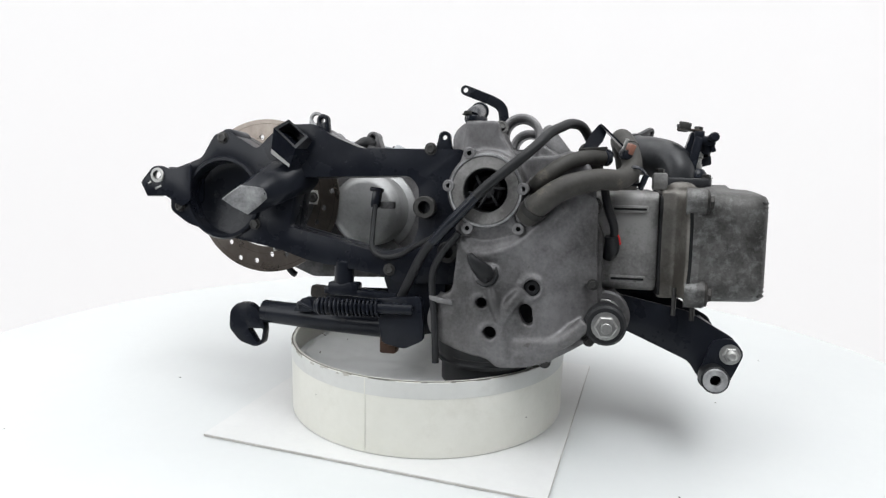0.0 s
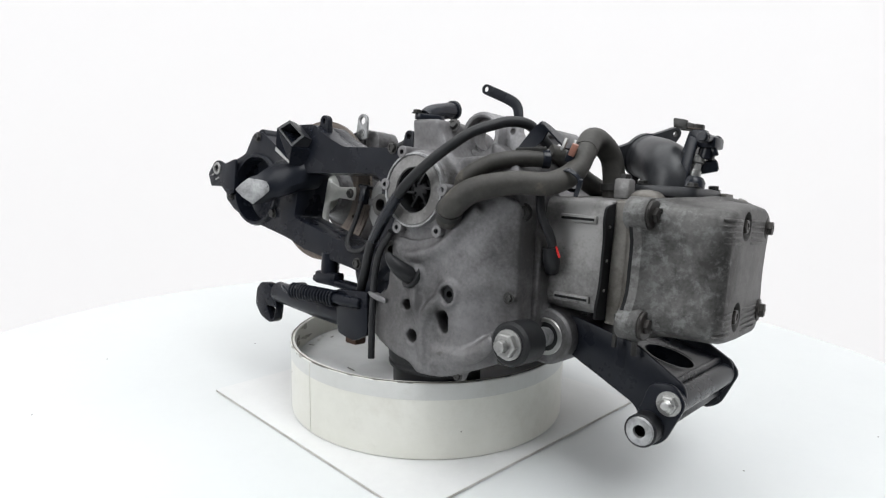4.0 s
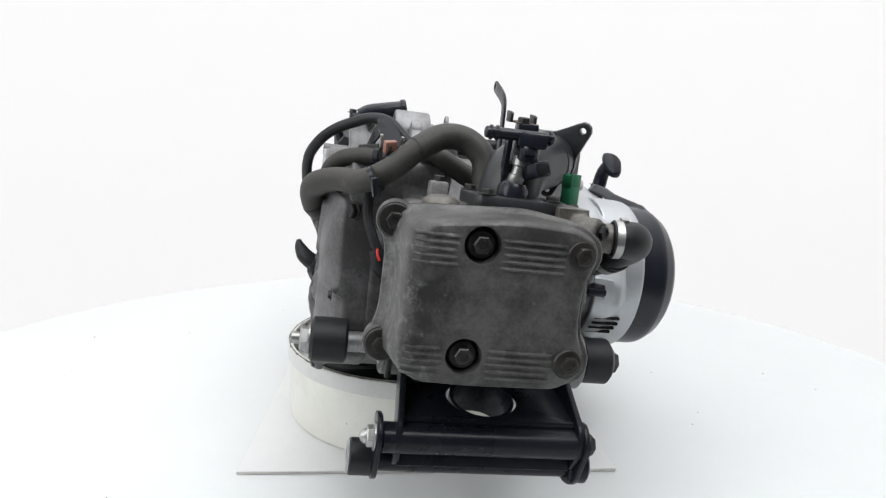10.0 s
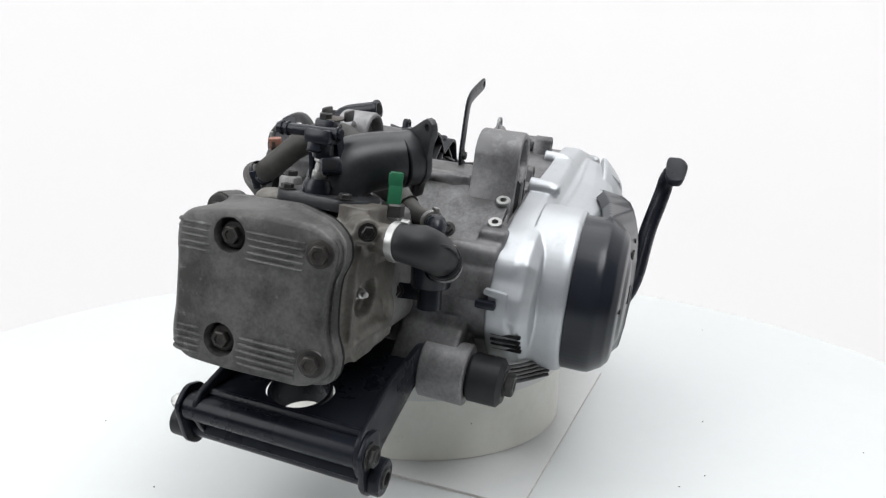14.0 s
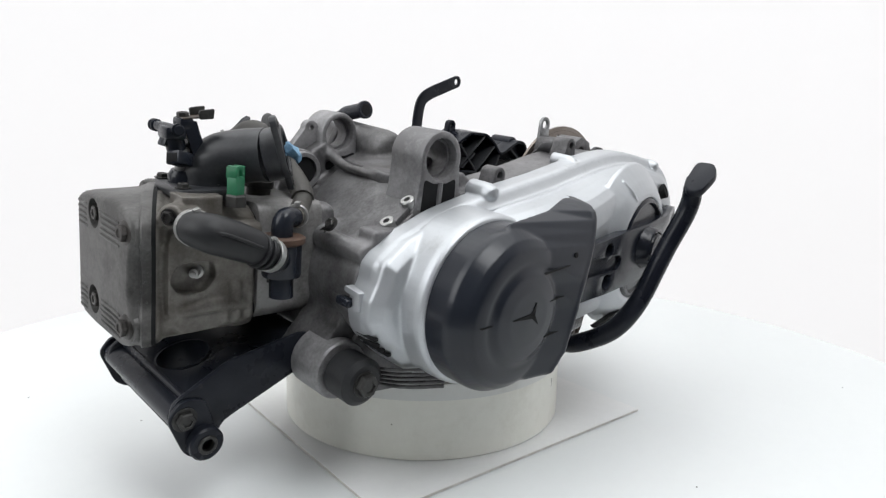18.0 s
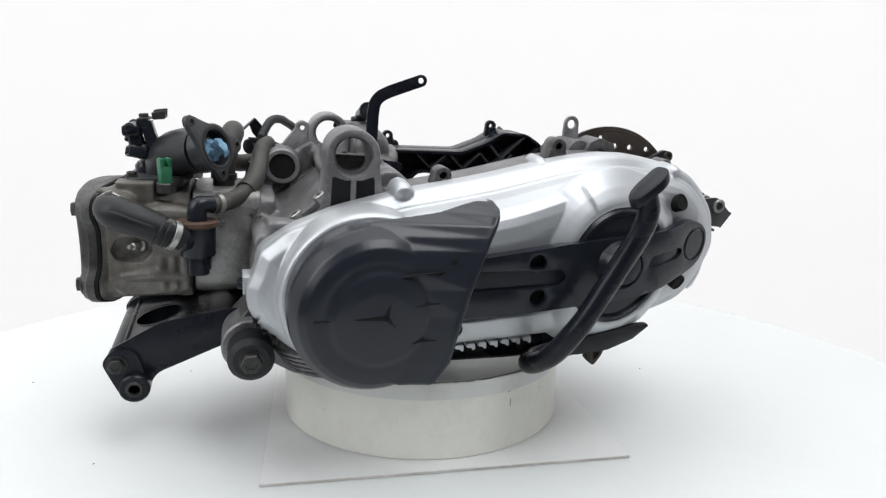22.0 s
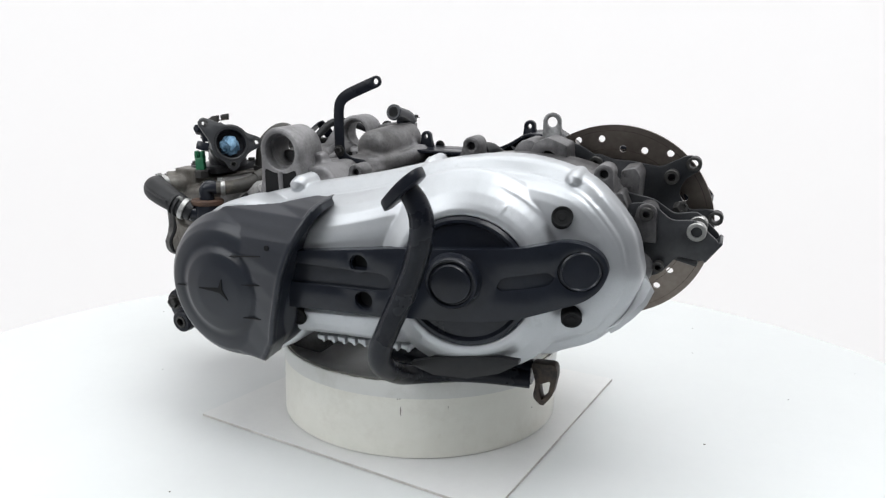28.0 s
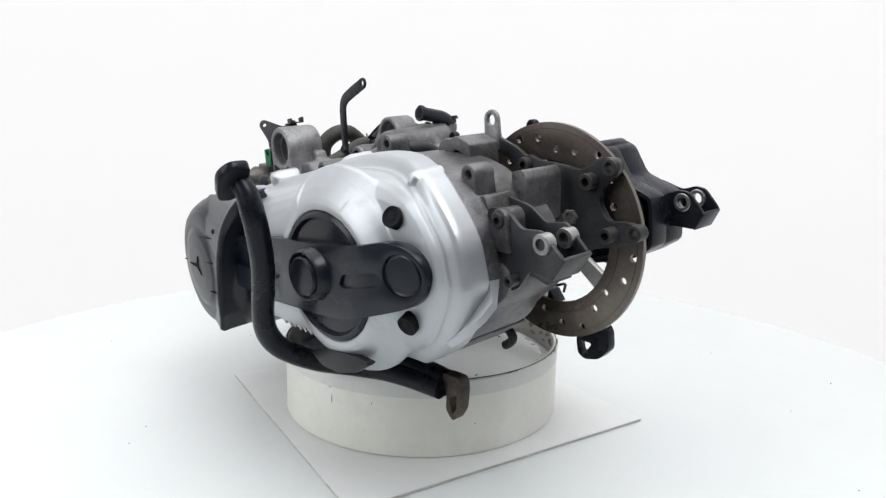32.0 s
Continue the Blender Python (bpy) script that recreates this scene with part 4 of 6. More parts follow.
def rear_carrier(e):
    """Rear end of the transmission case: webs, lugs and the brake carrier."""
    part("axle_housing", lathe([(0.060, 0.0), (0.060, 0.02), (0.046, 0.035), (0.040, 0.062), (0.030, 0.066), (0.026, 0.05)], (-0.262, 0.082, 0.300), (0, -1, 0), 40), ALU_DARKER, e, "cast axle housing behind the brake disc")
    ax = part("splined_axle", rod((-0.262, 0.02, 0.300), (-0.262, -0.088, 0.300), 0.0145, 20), BARE, e, "bright splined rear axle")
    for y, r in ((-0.004, 0.024), (-0.017, 0.0195), (-0.03, 0.0225), (-0.044, 0.0180), (-0.055, 0.0205), (-0.068, 0.0175), (-0.078, 0.0195)):
        part("axle_ring", rod((-0.262, y, 0.300), (-0.262, y - 0.008, 0.300), r, 24, 0.001), BARE, ax)
    for x, z, y0, y1, w in (LUGA, LUGB, (-0.273, 0.380, 0.112, 0.138, 0.02), (-0.319, 0.3435, 0.118, 0.143, 0.018)):
        k = part("case_lug", lug("y", x, z, 0.0105, 0.0045, y0, y1, ((x - w + 0.006, z - 0.03), (x + w, z - 0.03)), 0.002), ALU_DARKER, e)
        # dark core plugs the lug's hole in place of its shade
        part("bolt_bore_shade", rod((x, y1 - 0.006, z), (x, y0 + 0.004, z), 0.0046, 12), DARK, k)
    q = part("caliper_carrier", prism("y", rounded([(-0.232, 0.372), (-0.244, 0.387), (-0.262, 0.380), (-0.286, 0.379), (-0.318, 0.374), (-0.348, 0.390), (-0.362, 0.386), (-0.363, 0.374), (-0.346, 0.362), (-0.340, 0.345), (-0.352, 0.326), (-0.376, 0.329), (-0.390, 0.324), (-0.388, 0.311), (-0.36, 0.302), (-0.335, 0.296), (-0.31, 0.284), (-0.285, 0.272), (-0.235, 0.272)], 0.006), 0.021, 0.028, 0.0015, holes=[circle(-0.354, 0.380, 0.0048, 14), circle(-0.383, 0.319, 0.0045, 14), circle(-0.262, 0.300, 0.026, 24)]), DUSTY, e, "black brake caliper carrier plate with ears")
    for x, y, z, r in ((-0.332, 0.032, 0.365, 0.0085), (-0.358, 0.034, 0.315, 0.0080), (-0.244, 0.028, 0.375, 0.0085), (-0.300, 0.03, 0.268, 0.007)):
        part("spacer", pipe((x, y - 0.010, z), (x, y + 0.007, z), r, r * 0.5, 18), DARKST, q)
    for x, z in ((-0.354, 0.380), (-0.383, 0.319)):
        part("ear_ring", pipe((x, 0.017, z), (x, 0.031, z), 0.0082, 0.0048, 18), DARKST, q)
    # forked bracket of two cheeks
    o = rounded([(-0.300, 0.352), (-0.322, 0.355), (-0.343, 0.338), (-0.366, 0.340), (-0.391, 0.318), (-0.377, 0.298), (-0.352, 0.301), (-0.337, 0.281), (-0.312, 0.270), (-0.295, 0.285)], 0.005)
    w = part("rear_bracket", prism("y", o, 0.134, 0.1385, 0.001), DUSTY, e, "black forked rear bracket with steel bushes")
    part("inner_cheek", prism("y", rounded([(-0.290, 0.358), (-0.322, 0.352), (-0.343, 0.338), (-0.366, 0.342), (-0.391, 0.318), (-0.377, 0.300), (-0.352, 0.305), (-0.29, 0.32)], 0.005), 0.102, 0.106, 0.001), DUSTY, w)
    part("end_wrap", box((-0.3845, 0.1205, 0.3085), (0.004, 0.036, 0.026), 0.0012, (0, -35, 0)), DUSTY, w)
    part("floor_web", box((-0.335, 0.120, 0.302), (0.075, 0.032, 0.004), 0.001, (0, -14, 0)), DUSTY, w)
    for y in (0.100, 0.130):
        part("bushing", pipe((-0.368, y, 0.3285), (-0.368, y + 0.0115, 0.3285), 0.0095, 0.0055, 20), STEEL, w, "worn steel bushing")
    part("spacer", pipe((-0.319, 0.13, 0.3435), (-0.319, 0.146, 0.3435), 0.0072, 0.0035, 18), DARKST, w)
    part("spacer", pipe((-0.335, 0.135, 0.290), (-0.335, 0.149, 0.290), 0.0055, 0.003, 16), DARKST, w)
    part("bolt", hexbolt((-0.345, 0.075, 0.338), (-0.5, 0.8, 0.3), 0.0075, 0.009), DARKST, w)
    # bent upper strap
    t = part("upper_strap", prism("y", strip([(-0.187, 0.400), (-0.200, 0.394), (-0.222, 0.386), (-0.236, 0.378), (-0.246, 0.374)], 0.017), 0.022, 0.027, 0.001), DUSTY, e, "black bent steel strap")
    part("strap_ear", lug("y", -0.188, 0.4215, 0.0115, 0.0062, 0.022, 0.0275, ((-0.202, 0.388), (-0.176, 0.392))), SCRAPED, t, "steel ear with a round eye")
    part("claw", prism("y", rounded([(-0.178, 0.388), (-0.185, 0.404), (-0.200, 0.410), (-0.222, 0.402), (-0.225, 0.37), (-0.212, 0.37), (-0.210, 0.392), (-0.198, 0.396), (-0.190, 0.385)], 0.003), 0.050, 0.090, 0.002), ALU_DARKER, e)
    part("upright_web", prism("y", rounded([(-0.283, 0.378), (-0.298, 0.381), (-0.304, 0.372), (-0.302, 0.325), (-0.286, 0.325)], 0.003), 0.040, 0.090, 0.002), ALU_DARKER, e)
    part("case_step", prism("y", rounded([(-0.245, 0.382), (-0.268, 0.374), (-0.285, 0.352), (-0.245, 0.345)], 0.004), 0.085, 0.118, 0.003), ALU_DARKER, e)
    part("case_step", prism("y", rounded([(-0.275, 0.358), (-0.292, 0.362), (-0.3, 0.345), (-0.28, 0.338)], 0.003), 0.10, 0.135, 0.002), ALU_DARKER, e)
    part("web", prism("x", rounded([(0.04, 0.34), (0.10, 0.37), (0.11, 0.33), (0.11, 0.25), (0.07, 0.25), (0.04, 0.28)], 0.006), -0.235, -0.22, 0.003), ALU_DARKER, e)
    bh = part("breather_hose", tube([(-0.128, 0.076, 0.390), (-0.143, 0.050, 0.379), (-0.158, 0.026, 0.363), (-0.168, 0.000, 0.350), (-0.172, -0.030, 0.345)], 0.0055, 12), RUBBER, e, "thin black breather hose with a thick end boot")
    part("boot", tube([(-0.124, 0.100, 0.392), (-0.126, 0.084, 0.3915), (-0.1290, 0.074, 0.3895), (-0.136, 0.062, 0.384)], [0.0095, 0.0098, 0.0090, 0.0062], 14, 3), RUBBER, bh)
    part("strap_block", prism("y", rounded([(-0.156, 0.372), (-0.158, 0.395), (-0.168, 0.406), (-0.182, 0.405), (-0.190, 0.395), (-0.188, 0.372)], 0.007, 3), 0.034, 0.082, 0.003), ALU_DARKER, e)
    part("case_tail", prism("y", rounded([(-0.15, 0.178), (-0.222, 0.186), (-0.262, 0.2135), (-0.3055, 0.2535), (-0.3290, 0.2740), (-0.330, 0.295), (-0.30, 0.315), (-0.2, 0.33), (-0.12, 0.3), (-0.05, 0.21), (-0.07, 0.19)], 0.012), 0.060, 0.142, 0.008), ALU_DARKER, e)
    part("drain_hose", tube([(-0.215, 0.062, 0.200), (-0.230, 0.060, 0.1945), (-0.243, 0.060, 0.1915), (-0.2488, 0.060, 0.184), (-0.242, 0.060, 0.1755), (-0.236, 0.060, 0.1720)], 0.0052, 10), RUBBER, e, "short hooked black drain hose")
    part("case_foot", prism("y", rounded([(-0.09, 0.176), (-0.20, 0.172), (-0.235, 0.186), (-0.262, 0.206), (-0.20, 0.22), (-0.09, 0.20)], 0.006), 0.050, 0.150, 0.004), ALU_DARKER, e)


def brake_disc(e):
    cx, cz, R = -0.263, 0.300, 0.1195
    holes = [circle(cx, cz, 0.0795, 64)]
    for i in range(24):
        a = 2 * math.pi * i / 24 + 0.1
        r = (0.109, 0.1035, 0.092, 0.0965)[i % 4]
        holes.append(circle(cx + r * math.cos(a), cz + r * math.sin(a), 0.0042, 10))
    d = part("brake_disc", prism("y", circle(cx, cz, R, 96), 0.008, 0.0125, 0.0, holes=holes), DISC, e, "drilled steel brake disc with brown wear bands")
    for r in (0.0905, 0.1125):
        for y in (0.0077, 0.0124):
            part("wear_groove", lathe([(r, 0), (r + 0.0005, 0), (r + 0.0005, 0.0003), (r, 0.0003)], (cx, y, cz), (0, 1, 0), 80, closed=True), WORN, d)
    cr = part("disc_carrier", pipe((cx, 0.0, cz), (cx, 0.020, cz), 0.036, 0.022, 36), PALE, d, "alloy disc carrier with five arms")
    for i in range(5):
        a = radians(72 * i)
        ca, sa = math.cos(a), math.sin(a)
        arm = [(cx + r * ca - w * sa, cz + r * sa + w * ca) for r, w in ((0.030, 0.017), (0.050, 0.009), (0.074, 0.010), (0.086, 0.011), (0.088, 0.0), (0.086, -0.011), (0.074, -0.010), (0.050, -0.009), (0.030, -0.017))]
        part("arm", prism("y", arm, 0.0005, 0.0075, 0.0012), PALE, cr)
        part("disc_bolt", hexbolt((cx + 0.081 * ca, 0.0005, cz + 0.081 * sa), (0, -1, 0), 0.006, washer=0.008), DARKST, cr)


def swing_arm(e):
    o = rounded([(-0.336, 0.318), (-0.337, 0.277), (-0.31, 0.259), (-0.258, 0.245), (-0.174, 0.229), (-0.133, 0.216), (-0.022, 0.2), (-0.01, 0.192), (0.075, 0.194), (0.075, 0.365), (-0.062, 0.365), (-0.100, 0.380), (-0.126, 0.396), (-0.166, 0.395), (-0.188, 0.382), (-0.2076, 0.362), (-0.232, 0.376), (-0.252, 0.386), (-0.270, 0.382), (-0.289, 0.350), (-0.31, 0.342), (-0.334, 0.333)], 0.006, 2)
    win = rounded([(-0.150, 0.326), (0.004, 0.331), (0.0168, 0.3175), (0.0177, 0.2607), (0.0078, 0.2408), (-0.033, 0.230), (-0.160, 0.2600), (-0.158, 0.2730)], 0.012, 4)
    a = part("swing_arm", prism("y", o, -0.130, -0.098, 0.004, holes=[win, circle(-0.256, 0.296, 0.0512, 40)]), BLACK, e, "black-painted cast swing arm with a large window")
    part("well", lathe([(0.0505, 0.006), (0.056, 0.006), (0.056, 0.038), (0.0005, 0.038), (0.0005, 0.032), (0.040, 0.032), (0.0505, 0.026)], (-0.256, -0.132, 0.296), (0, 1, 0), 44, closed=True), BLACK, a, "deep round bearing well")
    part("well_lip", lathe([(0.0505, -0.002), (0.0545, -0.002), (0.057, 0.003), (0.0505, 0.008)], (-0.256, -0.132, 0.296), (0, 1, 0), 44, closed=True), BLACK, a)
    # stiffening webs on the inner face
    pts = [(-0.145, 0.362), (-0.118, 0.338), (-0.092, 0.363), (-0.066, 0.338), (-0.04, 0.362), (-0.014, 0.338), (0.012, 0.362)]
    for p, q in zip(pts, pts[1:]):
        m = ((p[0] + q[0]) / 2, -0.086, (p[1] + q[1]) / 2)
        part("web", box(m, (math.dist(p, q), 0.026, 0.003), 0.0008, (0, -math.degrees(math.atan2(q[1] - p[1], q[0] - p[0])), 0)), DUSTY, a)
    part("rim_wall", prism("y", o, -0.0985, -0.070, 0.0008, holes=[inset(o, 0.0045)]), BLACK, a, "upright rim of the hollow casting")
    part("window_wall", prism("y", inset(win, -0.0045), -0.0985, -0.076, 0.0008, holes=[win]), BLACK, a)
    for p, q in (((-0.105, 0.378), (-0.150, 0.332)), ((-0.150, 0.332), (-0.192, 0.376)), ((-0.110, 0.340), (-0.165, 0.392)), ((-0.205, 0.360), (-0.175, 0.270)), ((-0.230, 0.372), (-0.262, 0.350)), ((-0.285, 0.345), (-0.235, 0.352)), ((-0.176, 0.330), (-0.206, 0.338))):
        part("web", box(((p[0] + q[0]) / 2, -0.0845, (p[1] + q[1]) / 2), (math.dist(p, q), 0.026, 0.0034), 0.0008, (0, -math.degrees(math.atan2(q[1] - p[1], q[0] - p[0])), 0)), DUSTY, a)
    part("hump_lug", lug("y", -0.252, 0.377, 0.0125, 0.0050, -0.128, -0.084, ((-0.288, 0.340), (-0.212, 0.352)), 0.002), BLACK, a, "raised black bolt lug")
    part("flange", prism("y", [(-0.15, 0.329), (-0.02, 0.333), (-0.02, 0.337), (-0.15, 0.333)], -0.10, -0.070, 0.001), BLACK, a)
    for x, z, r, hz in ((-0.120, 0.402, 0.0085, 0.37), (0.046, 0.381, 0.008, 0.355)):
        part("ear", lug("y", x, z, r, 0.0032, -0.118, -0.108, ((x - 0.014, hz), (x + 0.012, hz))), BLACK, a)
    fork = rounded([(-0.300, 0.342), (-0.330, 0.3325), (-0.346, 0.338), (-0.358, 0.336), (-0.376, 0.315), (-0.366, 0.296), (-0.338, 0.297), (-0.315, 0.282), (-0.300, 0.29)], 0.005, 3)
    for y in (-0.1405, -0.109):
        part("fork_cheek", prism("y", fork, y, y + 0.004, 0.001, holes=[circle(-0.350, 0.3245, 0.0062, 18)]), BLACK, a)
    part("fork_wrap", box((-0.3695, -0.123, 0.3055), (0.004, 0.035, 0.022), 0.0012, (0, -28, 0)), BLACK, a)
    part("rear_eye", pipe((-0.350, -0.1425, 0.3245), (-0.350, -0.134, 0.3245), 0.0102, 0.0062, 22), STEEL, a, "worn bare steel eye")
    part("rear_eye", pipe((-0.350, -0.112, 0.3245), (-0.350, -0.104, 0.3245), 0.0102, 0.0062, 22), STEEL, a)
    for x, z, w in ((-0.349, 0.308, 0.010), (-0.362, 0.314, 0.006)):
        part("scrape", box((x, -0.1408, z), (w, 0.0008, 0.0028), 0.0003, (0, -24, 0)), STEEL, a)
    for x, z in ((-0.258, 0.377), (-0.318, 0.330), (-0.322, 0.283), (-0.21, 0.262), (-0.02, 0.209), (0.0315, 0.365)):
        part("bolt", hexbolt((x, -0.130, z), (0, -1, 0), 0.0062, 0.005, washer=0.008), DARKST, a)
    p = part("pivot_bush", pipe((0.027, -0.142, 0.291), (0.027, -0.125, 0.291), 0.0145, 0.008, 24), DARKST, a)
    part("pivot_bush", pipe((0.060, -0.150, 0.236), (0.060, -0.11, 0.236), 0.0135, 0.007, 22), DARKST, a)
    # rectangular exhaust-hanger socket and the scraped limb under it
    mouth = [Vector(p) for p in ((-0.1645, -0.161, 0.386), (-0.1505, -0.154, 0.396), (-0.131, -0.146, 0.378), (-0.1415, -0.156, 0.3645))]
    mid = sum(mouth, Vector()) / 4
    run = Vector((-0.10, 0.95, -0.25)).normalized()

    def ring(scale, depth):
        return [tuple(mid + (p - mid) * scale + run * depth) for p in mouth]
    h = part("hanger_socket", bevelled(loft([ring(1.28, 0.058), ring(1.22, 0.006), ring(1.18, 0.0), ring(0.92, 0.0), ring(0.86, 0.034)]), 0.0008, 1), DUSTY, a, "rectangular black socket open at its end")
    lf, fr = mid + (mouth[0] - mid) * 1.2, mid + (mouth[3] - mid) * 1.2
    lip = [lf, fr, Vector((-0.152, -0.150, 0.3375)), Vector((-0.173, -0.159, 0.354))]
    part("socket_apron", bevelled(loft([[tuple(p) for p in lip], [tuple(p + Vector((0.012, 0.034, -0.004))) for p in lip]]), 0.003, 2), BLACK, h)
    part("scuff", loft([[tuple(lip[3] + (lip[0] - lip[3]) * u + Vector((0, -0.0006, 0))), tuple(lip[2] + (lip[1] - lip[2]) * u * 0.8 + Vector((0, -0.0006, 0))), tuple(lip[2] + (lip[1] - lip[2]) * u * 0.8), tuple(lip[3] + (lip[0] - lip[3]) * u)] for u in (0.02, 0.2)]), BARE, h)
    end = [(-0.030, -0.001, 0.0), (-0.018, 0.0, 0.0095), (-0.006, 0.0, 0.0185), (0.006, 0.0, 0.0182), (0.018, 0.0, 0.016), (0.022, 0.0, 0.009), (0.023, 0.0, 0.002), (0.013, 0.0, -0.009), (0.002, 0.0, -0.0195), (-0.014, 0.0, -0.010)]
    end = [(x, y + 0.021 * min(1.0, max(0.0, (x + 0.012) / 0.034)), z) for x, y, z in end]
    ov = [(-0.030, 0, 0.004), (-0.023, 0, 0.018), (-0.008, 0, 0.027), (0.010, 0, 0.025), (0.024, 0, 0.017), (0.030, 0, 0.005), (0.028, 0, -0.012), (0.016, 0, -0.026), (0.0, 0, -0.031), (-0.020, 0, -0.020)]
    limb = ((-0.160, -0.100, 0.332, 0.0), (-0.166, -0.125, 0.327, 0.0), (-0.174, -0.146, 0.317, 0.2), (-0.184, -0.162, 0.306, 0.5), (-0.192, -0.174, 0.298, 0.85), (-0.197, -0.1855, 0.2945, 1.0))
    part("hanger_limb", loft([[(x + p[0] + (q[0] - p[0]) * k, y + q[1] * k, z + p[2] + (q[2] - p[2]) * k) for p, q in zip(ov, end)] for x, y, z, k in limb]), BLACK, h)
    part("scraped_end", loft([[(-0.197 + k * q[0], y + q[1], 0.2945 + k * q[2]) for q in end] for k, y in ((0.97, -0.184), (0.96, -0.1862), (0.90, -0.1868))]), SCRAPED, h, "scraped bare metal end")


def top_end(e):
    """Cylinder, head and valve cover."""
    cy = part("cylinder", prism("x", rounded([(-0.088, 0.318), (0.052, 0.325), (0.058, 0.31), (0.058, 0.21), (0.045, 0.196), (-0.078, 0.192), (-0.090, 0.205)], 0.012), 0.238, 0.3165, 0.004), ALU_PALE, e, "grey cast cylinder")
    for z in (0.296, 0.208):
        part("rib", box((0.281, -0.0895, z), (0.044, 0.007, 0.009), 0.002), ALU_PALE, cy)
        # dark strip laid on the rib as the shade of a slot
        part("rib_groove_shade", box((0.281, -0.0925, z), (0.040, 0.002, 0.003), 0.0006), DARK, cy)
    o = rounded([(-0.110, 0.318), (-0.085, 0.324), (0.0, 0.332), (0.042, 0.326), (0.060, 0.314), (0.0625, 0.296), (0.0530, 0.281), (0.0520, 0.255), (0.0540, 0.232), (0.0640, 0.217), (0.061, 0.194), (0.037, 0.183), (-0.04, 0.181), (-0.09, 0.180), (-0.115, 0.184), (-0.116, 0.204), (-0.110, 0.225), (-0.110, 0.28), (-0.115, 0.297)], 0.010, 3)

    def split(y):
        return 0.358 + (y + 0.11) * 0.42
    well = rounded([(0.4085, 0.2560), (0.4000, 0.2700), (0.3800, 0.2715), (0.3640, 0.2695), (0.3620, 0.2530), (0.3740, 0.2395), (0.4020, 0.2425)], 0.006, 4)
    flank = rounded([(0.3210, 0.2020), (0.3210, 0.3080), (0.3500, 0.3140), (0.4020, 0.3120), (0.4110, 0.2950), (0.4100, 0.2150), (0.3980, 0.1980)], 0.012, 3)
    solid = [loft([[(x0 + (k * (split(y) - 0.006)), y if k else max(y, -0.084), z0 + (z - z0) * s) for y, z in inset(o, d)] for x0, k, s, d, z0 in ((0.3192, 0, 1, 0.006, 0.255), (0.3205, 0, 1, 0.0045, 0.255), (0.335, 0, 1, 0.0045, 0.255), (0.337, 0, 1, 0.006, 0.255), (-0.008, 1, 1, 0.006, 0.255), (-0.006, 1, 1, 0.003, 0.255), (0, 1, 1, 0.0012, 0.255))])]
    solid.append(prism("y", flank, 0.020, 0.0600, holes=[well]))
    solid += [rod((0.382, 0.040, 0.311), (0.3985, 0.086, 0.3132), 0.0135, 20), rod((0.395, 0.050, 0.319), (0.412, 0.066, 0.3195), 0.0115, 18)]
    solid += [box((0.378, 0.046, 0.3260), (0.040, 0.030, 0.020), 0.0), lathe([(0.019, 0), (0.018, 0.012), (0.012, 0.017), (0.0, 0.019)], (0.345, -0.062, 0.314), (0, 0, 1), 22)]
    solid += [tube([(0.322, 0.058, 0.296), (0.345, 0.062, 0.300), (0.372, 0.060, 0.296)], [0.014, 0.013, 0.010], 12), tube([(0.330, 0.059, 0.222), (0.362, 0.061, 0.226), (0.398, 0.058, 0.222)], [0.007, 0.008, 0.006], 12)]
    solid += [tube([(x, 0.0590, 0.246), (x, 0.0610, 0.230), (x - 0.002, 0.0595, 0.206)], [0.0045, 0.005, 0.004], 10, 4) for x in (0.327, 0.340, 0.353)]
    hd = cast(part("cylinder_head", join(*solid), ALU_STAIN, e, "pale oil-stained cast cylinder head"), 0.0020, 3)
    part("head_gasket", loft([[(split(y) + dx, y, z) for y, z in inset(o, d)] for dx, d in ((-0.0075, 0.0002), (-0.0034, 0.0002))]), DARK, hd, "black gasket line")
    part("base_gasket", prism("x", inset(o, 0.0090), 0.3165, 0.3192), DARK, cy, "black base gasket line")
    for z in (0.222, 0.254, 0.29):
        part("gasket_rivet", rod((0.319, -0.0926, z), (0.3202, -0.0926, z), 0.0017, 10), STEEL, cy)

    # the cover's sections run from the flange outline to a rounded front face
    yc, zc, n = -0.022, 0.257, 96
    front = rounded([(-0.084, 0.313), (-0.02, 0.320), (0.034, 0.318), (0.052, 0.308), (0.046, 0.285), (0.042, 0.255), (0.044, 0.230), (0.052, 0.206), (0.036, 0.189), (-0.04, 0.187), (-0.080, 0.189), (-0.088, 0.203), (-0.088, 0.30)], 0.016, 4)

    def reach(poly, a):
        d = Vector((math.cos(a), math.sin(a)))
        best = 0.0
        for i in range(len(poly)):
            p, q = Vector(poly[i - 1]) - Vector((yc, zc)), Vector(poly[i]) - Vector((yc, zc))
            ex = q - p
            den = d.x * ex.y - d.y * ex.x
            if abs(den) > 1e-12:
                t = (p.x * ex.y - p.y * ex.x) / den
                u = (p.x * d.y - p.y * d.x) / den
                if t > 0 and -1e-6 <= u <= 1 + 1e-6:
                    best = max(best, t)
        return best
    angs = [2 * math.pi * i / n for i in range(n)]
    ro, rf = [reach(o, a) for a in angs], [reach(front, a) for a in angs]
    secs = []
    for kr, kx, dx in ((0.0, 0.0, -0.0035), (0.0, 0.0, 0.005), (0.10, 0.0, 0.0065), (0.34, 0.10, 0.006), (0.45, 0.5, 0.0), (0.52, 0.80, 0.0), (0.64, 0.915, 0.0), (0.80, 0.968, 0.0), (0.93, 0.992, 0.0), (1.0, 1.0, 0.0)):
        sec = []
